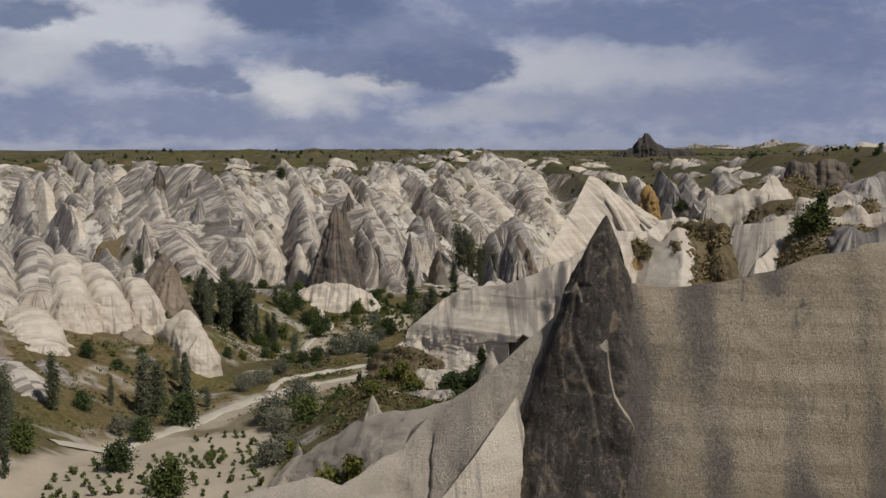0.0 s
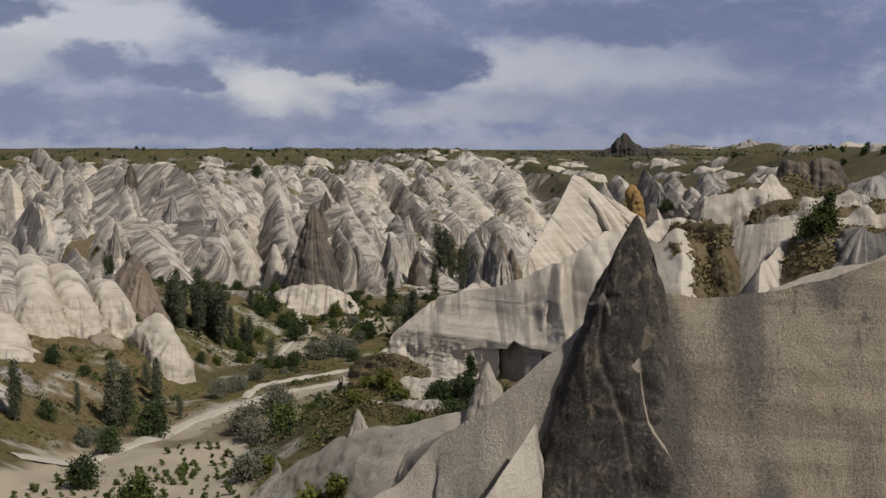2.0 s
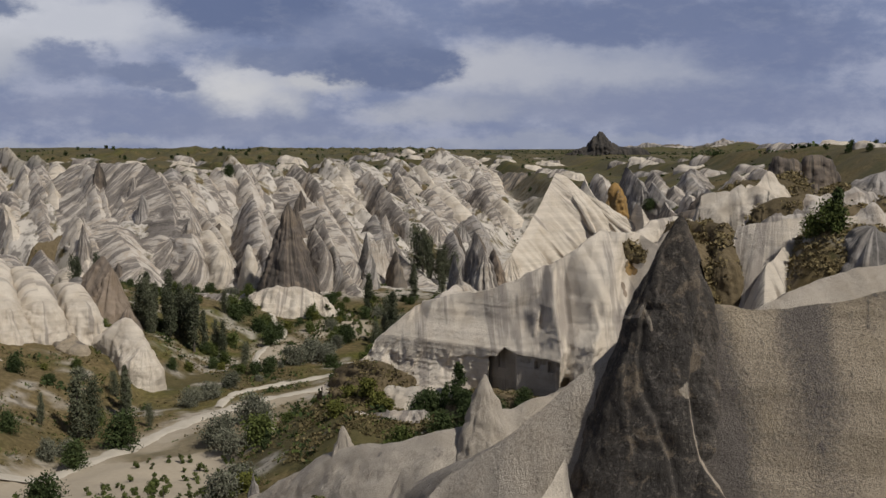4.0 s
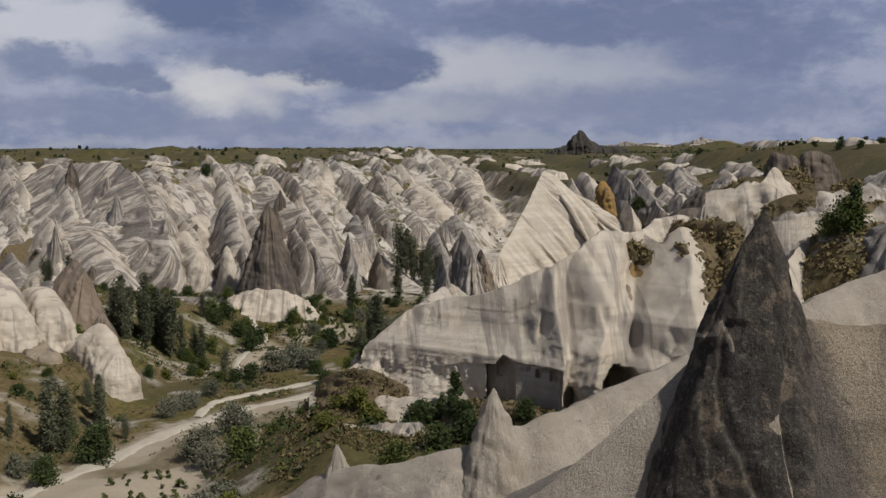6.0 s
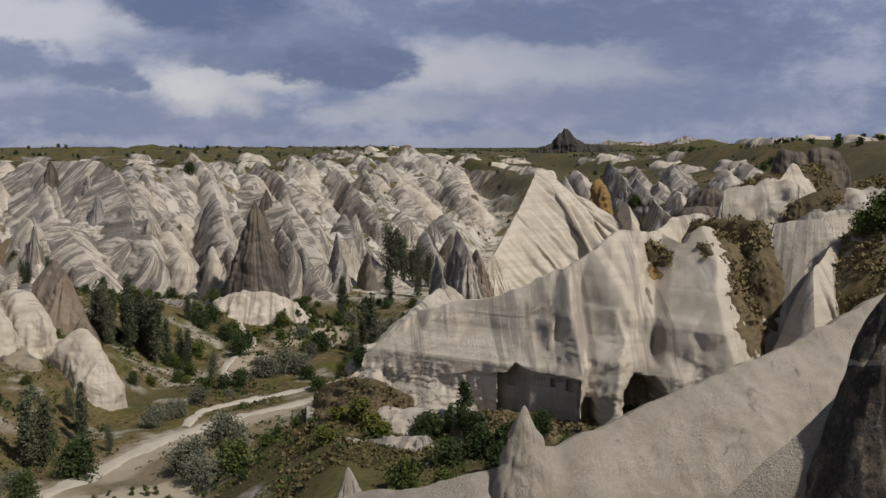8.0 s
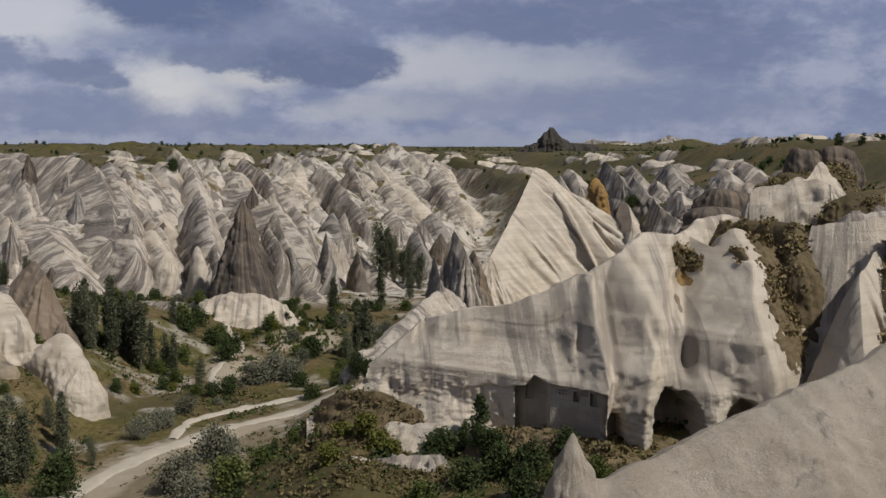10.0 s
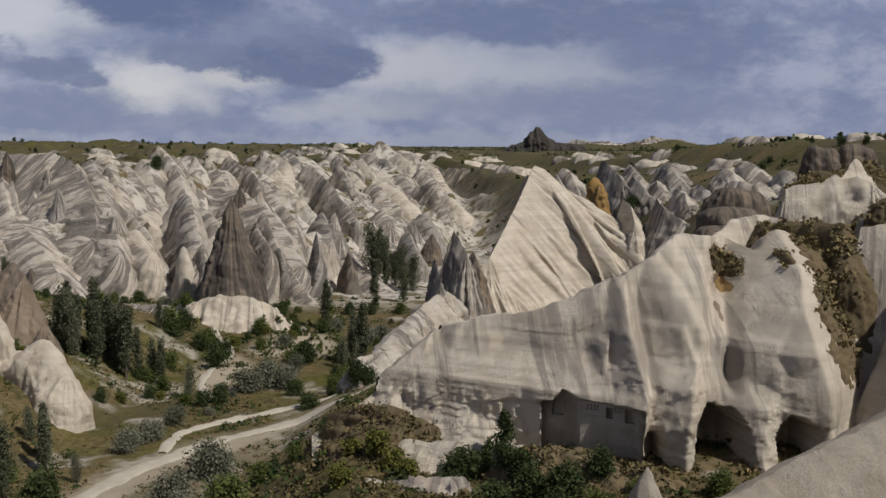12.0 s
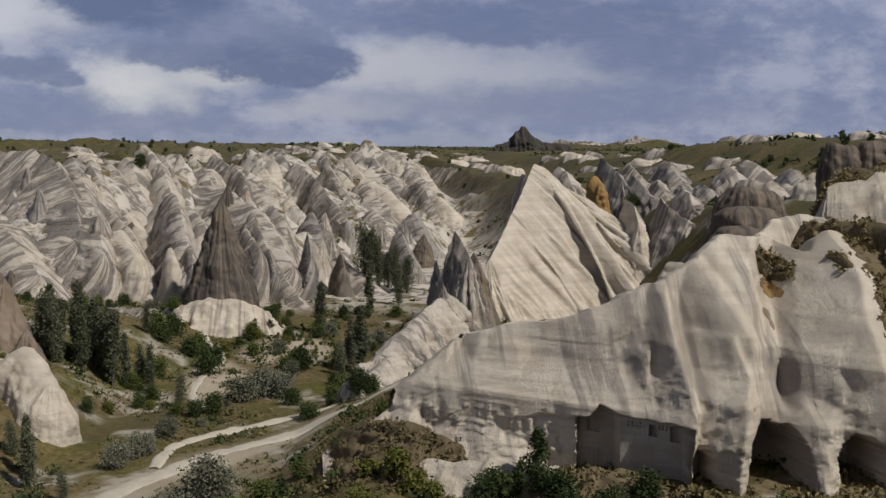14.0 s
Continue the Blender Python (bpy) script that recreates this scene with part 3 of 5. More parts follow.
rock("spur", [(9, 80, 44.6), (6.9, 80, 42.3), (2.5, 80, 38.8), (-0.8, 81, 36.0), (-3.3, 80, 33.8), (-8, 77, 31.5)], [(5, 5), (6, 5), (6, 6), (6, 6), (6, 6), (6, 6)], base=18, mat=TUFF_NEAR, label="rounded pale spur running down from the cone", p=0.72, rings=80, gap=0.3, flute=0.10, wave=2.8, rough=0.2, jag=0.3, seed=5, parent=near)
rock("slab", [(5.0, 76.8, 38.3), (3.8, 75.2, 37.0), (2.2, 74.0, 35.0), (-0.1, 73, 32.4)], [(2.2, 3), (2.5, 3), (3, 3), (3, 3)], base=22, mat=TUFF_CREAM, label="white bared slab at the cone's foot", p=0.8, rings=60, gap=0.2, flute=0.05, wave=2.0, rough=0.12, jag=0.15, seed=18, parent=near)
rock("lump", [(4.4, 84, 38.2), (2.6, 86, 37.0), (0.6, 88.5, 35.0), (-2.2, 92, 32.6)], [(3.2, 3.2), (3.5, 3.5), (3.6, 3.6), (3.2, 3.2)], base=20, mat=TUFF_NEAR, label="rounded pale lump below the spur", p=0.55, rings=60, gap=0.25, flute=0.07, wave=2.0, rough=0.16, jag=0.2, seed=19, parent=near)
rock("rock_mound", [(-2.6, 120, 25.8), (-1.0, 118, 25.2)], 4, base=14, mat=TUFF_NEAR, label="small pale tuff horn below the spur", p=0.8, rings=50, gap=0.3, flute=0.1, wave=2, rough=0.15, jag=0.2, seed=20)
rock("rock_mound", [(-13.5, 70.5, 33.2), (-8, 72, 34.1), (-6, 72.5, 33.2)], 5, base=18, mat=TUFF_NEAR, label="rounded pale tuff mound", p=0.6, rings=50, gap=0.35, flute=0.1, wave=3, rough=0.22, jag=0.2, seed=15)
rock("rock_mound", [(-4.5, 86, 28.5), (-1, 84, 31.5)], 5, base=14, mat=TUFF_NEAR, label="rounded pale tuff mound", p=0.6, rings=50, gap=0.4, flute=0.1, wave=3, rough=0.25, jag=0.2, seed=16)

# ---- low ridge beyond it ----
low = rock("low_ridge", [(-19, 150, 14.5), (-12, 145, 19.5), (-9, 142, 22.3), (-3, 137, 23.6), (2, 135.5, 25.3), (10, 136, 28.0), (16, 138.5, 29.3), (24, 141, 32), (30, 143, 33.4), (37, 146, 36), (46, 150, 39), (62, 152, 42)], [(8, 6), (9, 7), (10, 8), (12, 9), (12, 9), (12, 10), (12, 11), (12, 12), (12, 12), (12, 12), (12, 12), (12, 12)], mat=TUFF_NEAR, label="wavy low pale tuff ridge", category="rock ridge", p=0.62, rings=70, gap=0.45, flute=0.05, wave=4, rough=0.25, jag=0.35, seed=6)
rock("pinnacle", [(5.7, 134.3, 31.0)], 4.0, base=22, mat=TUFF_NEAR, p=0.85, rings=46, gap=0.25, flute=0.04, wave=2.5, rough=0.2, seed=11, parent=low)
rock("pinnacle", [(-8.9, 142, 24.2)], 3.4, base=17, mat=TUFF_NEAR, p=1.0, rings=36, gap=0.25, flute=0.12, wave=1.6, rough=0.2, seed=12, parent=low)
rock("pinnacle", [(-20.5, 158, 14.8)], 2.3, mat=TUFF_GREY, p=1.2, rings=36, gap=0.3, flute=0.12, wave=1.6, rough=0.2, seed=13, parent=low)
rock("ledge", [(-20, 158, 11.5), (-10, 152, 14.5)], 4, mat=TUFF_GREY, p=0.55, rings=36, gap=0.4, flute=0.12, wave=2.2, rough=0.4, seed=14, parent=low)

# ---- middle ridge with the carved rooms ----
def middle_ridge():
    x = np.arange(-15, 52.1, 0.22)
    crest = np.array([(-15, 15), (-7.6, 21), (0.3, 28.2), (5.4, 29.8), (12, 31.5), (15.4, 33), (21.2, 35.7), (25, 38.2), (27.6, 40.1), (29.4, 40.9), (33, 40.4), (36, 40.0), (37.4, 39.0), (38.8, 41.0), (40.2, 41.9), (42, 41), (45, 38.6), (52, 35)])
    top = np.interp(x, crest[:, 0], crest[:, 1])
    for _ in range(4):
        top[1:-1] = (top[:-2] + 2 * top[1:-1] + top[2:]) / 4
    top += 0.22 * fbm(x / 1.8, 0 * x, 0, 77, 3) + 0.3 * fbm(x / 5, 0 * x, 0, 78, 2)
    rows = 190
    v = np.linspace(0, 1, rows)[:, None]
    X = np.repeat(x[None], rows, 0)
    Z = top[None] * (1 - v) + 12.5 * v
    lip = np.interp(x, [-6, -1, 4.5, 10, 12.4, 13.4, 14.6, 16, 20], [19.6, 20.6, 21.3, 21.9, 22.4, 23.8, 23.2, 23.0, 22.6])[None] + 0.3 * fbm(x / 1.5, 0 * x, 0, 55, 2)[None]
    high = np.maximum(Z, np.where(X < 22, lip - 9 * (1 - step(X, 6, 11)), 19))
    # the great wall leans back; beyond the first rib it leans back further
    wall = 196.2 + 0.62 * (high - 26.1) - 0.74 * (np.minimum(X, 31) - 14.6) + 0.6 * np.clip(Z - 30, 0, 20) * step(X, 24, 30)
    wall = wall + 7.0 * np.clip(1 - line_gap(X, Z, [(37.4, 41), (35, 37.8), (33.2, 34.5), (31.6, 30.3), (30.4, 26)]) / 3.6, 0, 1) ** 1.3 * step(Z, 23, 34)
    wall = wall - 0.8 * np.sin((X - 2) * 0.55 + 0.05 * Z) * step(X, -8, 0) * (1 - step(X, 14, 18)) * 0.5
    wall = wall + 1.6 * np.clip(1 - line_gap(X, Z, [(1.8, 30), (0.4, 25), (-2.6, 19.5)]) / 1.4, 0, 1) - 1.0 * np.clip(1 - line_gap(X, Z, [(-1.2, 28), (-3.5, 23), (-6, 18)]) / 1.6, 0, 1)
    wall = wall - 0.5 * np.clip(20 - Z, 0, 9) * (1 - step(X, 5, 10))
    wall = wall + 2.0 * np.clip(1 - line_gap(X, Z, [(26, 41), (23.8, 36), (22.7, 31.5), (22.9, 27), (23.0, 20)]) / 2.6, 0, 1)
    wall = wall - 2.2 * np.exp(-((X - 27.6) / 2.6) ** 2 - ((Z - 32) / 6) ** 2)
    ribs = [
        wedge(X, Z, [(17.4, 188.0, 12), (17.5, 188.2, 21), (17.8, 188.6, 23.4), (18.4, 192.0, 26), (19.5, 196.0, 29)], 0.85, 1.0),
        wedge(X, Z, [(20.0, 183.2, 12), (19.8, 182.6, 21.2), (21.1, 184.6, 24.1), (20.7, 189.8, 30), (21.4, 195.6, 34.8), (23.5, 202.4, 38)], [[20, 25, 30, 36], [1.6, 1.9, 2.3, 1.8]], 1.8),
        wedge(X, Z, [(18.2, 190.4, 22), (17.9, 191.2, 26), (18.9, 191.8, 29), (20.2, 195, 31.5), (21, 203, 36)], 2.4, 2.0),
        wedge(X, Z, [(24.6, 182.2, 12), (24.6, 180.8, 21), (25.4, 182.2, 25), (26.8, 185.2, 27.6), (26.4, 188.8, 31), (26, 197, 34)], 1.6, 1.1),
        wedge(X, Z, [(32.0, 179.0, 12), (32.1, 179.0, 19), (33.2, 180.2, 23.4), (36.0, 185.5, 28), (37, 193, 33)], 1.0, 0.6),
        wedge(X, Z, [(38.6, 177.2, 12), (38.8, 177.6, 22), (38.8, 178.1, 25.9), (38.1, 179.4, 29.1), (38.1, 183.2, 33.2), (39.6, 188.3, 37.6), (40.2, 197.3, 41.8)], [[24, 30, 34, 38], [0.9, 1.05, 1.75, 2.0]], 0.95),
    ]
    Y = soft_min([wall + 0 * X] + ribs, 0.28)
    for line, wide, deep in (([(37, 41), (35, 38), (33.4, 34.6), (32, 31.5), (31.2, 29), (30.6, 25)], 1.0, 2.2), ([(20.6, 36), (19.6, 33), (19.2, 30), (18.8, 27)], 0.9, 0.8), ([(26, 39.5), (27.5, 36), (29, 32)], 1.4, 0.7), ([(30.6, 41), (31.5, 37.5), (31.6, 35)], 1.4, 0.8)):
        Y = Y + deep * np.clip(1 - line_gap(X, Z, line) / wide, 0, 1) ** 1.2
    fade = np.minimum(1, v * 9)
    rough = step(line_gap(X, Z, [(20, 14), (20.5, 24), (18.5, 28)]), 4.5, 0.5) + step(line_gap(X, Z, [(25, 13), (26, 27)]), 3.5, 0.5) + step(line_gap(X, Z, [(33, 13), (34.5, 24)]), 3.5, 0.5)
    low = np.clip(step(-Z, -23.5, -20) + 0.8 * rough, 0, 1)
    c1 = np.abs(fbm(X / 6, Y / 6, Z / 8, 8, 3))
    c2 = np.abs(fbm(X / 1.9, Y / 1.9, Z / 2.4, 9, 3))
    c3 = fbm(X / 0.6, Y / 0.6, Z / 0.6, 10, 3)
    bed = fbm(Z / 0.7, Z / 0.7 + 7, X / 30, 11, 2)
    Y = Y + fade * (0.2 - 0.7 * c1 + (0.06 + 0.36 * low) * c2 - (0.03 + 0.16 * low) * c3 - 0.10 * bed * (1 - step(X, 12, 18)))
    # under the lip the rooms are cut back
    front = np.where(X < 15.25, 196.0 - 0.83 * (X - 11.7), 190.6 - 0.73 * (X - 15.2)) + 0.9
    cut = step(lip - Z, 0.0, 0.35)
    Y = np.where((X > 11.4) & (X < 20.6), np.where(cut > 0, np.maximum(Y, front * cut + Y * (1 - cut)), Y), Y + 0.45 * cut * (1 - step(X, 11.0, 11.4)) * step(X, 2, 9))
    for x0, x1, z1, deep in ((20.9, 23.0, 20.4, 6), (26.0, 31.2, 23.4, 9), (33.9, 38.0, 22.6, 7)):
        k = np.abs((X - (x0 + x1) / 2) / ((x1 - x0) / 2))
        Y = Y + deep * step(z1 - 1.8 * k ** 2.2 + 0.5 * c3 - Z, -0.15, 0.3) * step(1.04 - k + 0.08 * c3, 0, 0.14)
    face = (X, Y, Z)
    turf = np.maximum(1 - line_gap(X, Z, [(44.5, 40), (43.5, 37), (42.8, 33), (43, 28)]) / 2.2, np.where((X > 43.5) & (Z > 36), 0.5, -1))
    patch("grass_bank", face, turf, 0.45, TURF, ("brown turf on the ridge running down a gully", "grass bank", "grass banks"), 501)
    patch("grass_bank", face, 1 - ((X - 34.2) / 1.5) ** 2 - ((Z - 37.6) / 1.6) ** 2, 0.5, TURF, ("dark turf tuft in a hollow of the ridge", "grass bank", "grass banks"), 503)
    patch("grass_bank", face, 0.8 - ((X - 39.0) / 0.8) ** 2 - ((Z - 38.6) / 0.7) ** 2, 0.3, TURF, ("small dark turf tuft on the lobe's shoulder", "grass bank", "grass banks"), 506)
    stain = patch("ochre_stain", face, 0.8 - ((X - 33.3) / 0.8) ** 2 - ((Z - 35.3) / 1.0) ** 2, 0.06, TUFF_OCHRE, ("ochre bared rock",), 505)
    stain2 = patch("ochre_stain", face, 0.5 - ((X - 31.6) / 0.35) ** 2 - ((Z - 32.4) / 1.4) ** 2, 0.06, TUFF_BROWN, ("brown scar in the gully",), 507)
    # the far side falls away behind the crest
    k = np.linspace(1, 0, 22, endpoint=False)[:, None]
    round_off = np.sqrt(np.clip(1 - k ** 2, 0, 1))
    Xb = np.repeat(x[None], 22, 0)
    Yb, Zb = Y[:1] + 14 * k, Z[:1] * round_off + (1 - round_off) * 10
    X, Y, Z = np.r_[Xb, X], np.r_[Yb, Y], np.r_[Zb, Z]
    idx = np.arange(X.size).reshape(X.shape)
    quads = np.stack([idx[:-1, :-1], idx[:-1, 1:], idx[1:, 1:], idx[1:, :-1]], -1).reshape(-1, 4)[:, ::-1]
    me = grid_mesh("middle_ridge", np.stack([X, Y, Z], -1).reshape(-1, 3), quads)
    add_flow(me, X * 0.55, 42 - Z, 7)
    me.materials.append(TUFF_CREAM)
    ridge = tagged(new("middle_ridge", me), "broad pale tuff ridge with rooms carved into its foot", "rock ridge")
    stain.parent = stain2.parent = ridge
    return ridge


mid = middle_ridge()
rock("lobe", [(58, 190, 40.5), (53, 184.5, 39), (49.3, 180.2, 37), (48.2, 177, 33), (47.5, 174.5, 28)], [(8, 8), (8, 9), (8, 9), (7, 8), (6, 6)], base=17, mat=TUFF_CREAM, p=0.8, rings=90, gap=0.3, flute=0.12, wave=3.0, rough=0.14, jag=0.3, seed=76, parent=mid)
rock("white_face", [(49.5, 194, 42.0), (54, 191.5, 42.8), (60, 190, 43.4), (66, 189, 44)], [(5, 11), (5, 11), (5, 11), (5, 11)], base=24, mat=TUFF_CREAM, p=0.85, cap=(5, 5), rings=80, gap=0.35, flute=0.12, wave=3.0, rough=0.14, jag=0.3, seed=79, parent=mid)
rock("knob", [(37.5, 209, 40.4), (40, 211, 42.0), (43.5, 212, 42.4), (46.5, 211, 41.8)], 4.4, base=34, mat=TUFF_CREAM, p=0.6, rings=50, gap=0.3, flute=0.08, wave=2.6, rough=0.18, seed=77, parent=mid)
rock("scrub_slope", [(-13, 209, 17.4), (-8, 204.5, 19.6), (-4, 201.5, 20.0), (0, 199.5, 18.0)], [(3, 7), (4, 9), (4, 9), (3, 6)], mat=TURF, label="steep brown scrub slope at the end of the ridge", category="grass bank", p=1.0, cap=(4, 4), rings=50, gap=0.4, flute=0.16, wave=3, rough=0.6, seed=82, group="grass banks")
rock("rock_shelf", [(-4, 198.0, 16.6), (2, 194.3, 17.2), (9, 191.0, 17.2)], 4.2, mat=TUFF_CREAM, label="pale bare tuff shelf with scrub", p=0.9, rings=30, gap=0.5, flute=0.12, wave=3, rough=0.35, seed=79)
rock("scrub_slope", [(7, 188.5, 17.6), (12, 187.2, 18.6), (17, 182.5, 18.3), (21.5, 178.5, 17.0)], [(4, 9), (4, 9), (4, 8), (3, 7)], mat=TURF, label="brown scrub slope under the carved rooms", category="grass bank", p=0.9, cap=(4, 4), rings=40, gap=0.45, flute=0.12, wave=3, rough=0.4, seed=83, group="grass banks")
rock("rock_outcrop", [(-9, 192, 13.6), (-6, 189, 14.6), (0, 187, 15.4)], 4, mat=TUFF, label="broken pale rock outcrop in scrub", p=0.7, rings=26, gap=0.5, flute=0.3, wave=2, rough=0.6, seed=80)

# ---- upland of the right bank ----
for k, (c, w, p, mat, lab) in enumerate((
    ([(50, 217, 44.5), (55, 216, 46.8), (57.5, 215.8, 48.3), (61, 214, 46)], 6, 1.0, TUFF_CREAM, "grey rounded tuff boulder on the slope"),
    ([(60, 224, 46.5), (64, 227, 49), (69, 230, 47)], 6, 1.0, TUFF_CREAM, "white tuff hump beside dark blocks"),
    ([(56, 200, 44.5), (63, 199, 46.3), (72, 198, 47.2)], 10, 0.6, TUFF, "white bare tuff slope under grass"),
    ([(55, 195, 43), (63, 193, 44), (74, 190, 45)], 8, 0.65, TUFF, "white bare tuff slope under grass"),
    ([(64, 178, 42.5), (76, 176, 46)], 9, 0.6, TUFF_GREY, "grey smooth tuff hump"),
    ([(76, 205, 49.5), (88, 206, 51)], 10, 0.6, TUFF_GREY, "grey smooth tuff hump"),
)):
    rock("tuff_hump", c, w, mat=mat, label=lab, p=p, rings=46, gap=0.65, flute=0.14, wave=2.6, rough=0.4, jag=1.0, seed=100 + k, sink=5)
for k, (x, y, z, w, h) in enumerate(((92.5, 298, 52.0, 2.6, 12), (101.5, 300, 52.4, 3.6, 12), (71, 293, 39.4, 6.5, 12), (62, 272, 37, 7, 12), (83, 320, 42, 7, 10))):
    rock("dark_block", [(x - 1.5, y, z), (x + 2, y, z - 0.6)], w, base=z - h, mat=TUFF_UMBER, label="dark upright block of weathered tuff", p=0.24, rings=30, gap=0.6, flute=0.16, wave=2.4, rough=0.5, seed=120 + k, group="dark blocks on the upland")

# ---- white peak and the rocks round it ----
peak = rock("white_peak", [(33, 367, 22), (37.5, 374.5, 27.2), (41.5, 382, 32.4), (46, 388.5, 39), (50.4, 395, 45.9), (55, 398, 44), (61, 401, 39)], [(9, 12), (11, 16), (13, 21), (15, 27), (17, 33), (16, 36), (14, 34)], mat=TUFF_CREAM, label="white fluted tuff peak", category="rock peak", p=0.95, cap=(16, 22), rings=90, gap=0.4, flute=0.20, wave=3.2, rough=0.15, jag=0.3, seed=8, slant=-0.15)
for k, (c, w, p, mat) in enumerate((
    ([(19.6, 338, 31.2), (22, 333, 26)], 6.4, 0.9, TUFF),
    ([(13, 321, 26), (14, 317, 22)], 4.6, 0.95, TUFF_GREY),
    ([(26, 350, 25), (27, 344, 21)], 4.6, 0.7, TUFF_BROWN),
)):
    rock("fin", c, w, mat=mat, p=p, rings=40, gap=0.5, flute=0.16, wave=2.2, rough=0.35, seed=140 + k, parent=peak)
rock("rock_outcrop", [(-1, 300, 9), (8, 309, 16.5), (15, 318, 19)], 8, mat=TUFF, label="pale layered rock outcrop with dry scrub", p=0.65, rings=40, gap=0.6, flute=0.22, wave=3, rough=0.6, shelf=0.12, seed=150)
rock("rock_outcrop", [(-6, 286, 8), (2, 292, 11)], 5, mat=TUFF, label="pale rock step beside the track", p=0.6, rings=30, gap=0.6, flute=0.22, wave=3, rough=0.5, seed=151)
rock("ochre_rock", [(75, 420, 41.9), (76, 418, 40)], 4.2, base=27, mat=TUFF_OCHRE, label="ochre stump of weathered tuff", p=0.4, rings=40, gap=0.5, flute=0.18, wave=2.2, rough=0.5, seed=152)
random.seed(11)
for k, (x, y, z, w) in enumerate(((84, 441, 46.8, 9), (91, 431, 42, 8), (98.5, 428, 40, 8), (103, 402, 40.4, 9), (94, 392, 38.8, 8), (85, 380, 36.2, 8), (77, 389, 35.6, 7), (106, 348, 41.4, 8), (112, 372, 41, 9), (120, 421, 45, 9), (97, 455, 45, 9), (110, 450, 45.5, 9), (70, 450, 42, 8), (66, 480, 41, 9), (128, 395, 45, 9), (90, 350, 35, 7), (134, 440, 47, 10), (118, 480, 46, 10), (84, 500, 43, 10))):
    r = random.random
    rock("tuff_dome", [(x - 1 + 2 * r(), y + 5, z), (x + 3 * (r() - 0.5), y - 2, z - 1), (x + 5 * (r() - 0.3), y - 9, z - 6)], w, mat=random.choice([TUFF, TUFF_CREAM, TUFF_CREAM, TUFF_GREY]), label="angular white tuff dome on the upland", p=0.65 + 0.35 * r(), rings=32, gap=1.1, flute=0.14, wave=2.8, rough=0.5, seed=160 + k, group="tuff domes of the upland", sink=4)
rock("castle_rock", [(178, 1112, 53), (186, 1112, 58.5), (190, 1112, 64.5), (194.5, 1112, 68.5), (198.5, 1112, 69.6), (202, 1112, 66), (206, 1112, 61), (216, 1112, 54)], (17, 17), base=36, mat=TUFF_BLACK, label="dark rock castle on the skyline", category="rock castle", p=0.6, rings=44, gap=1.0, flute=0.2, wave=5, rough=1.6, jag=1.5, seed=10)
rock("castle_rock", [(172, 1126, 50), (205, 1128, 56), (238, 1130, 54.5)], (16, 16), base=30, mat=TUFF_BLACK, label="lower dark wall of the rock castle", category="rock castle", p=0.4, rings=30, gap=1.6, flute=0.2, wave=5, rough=1.0, seed=17)

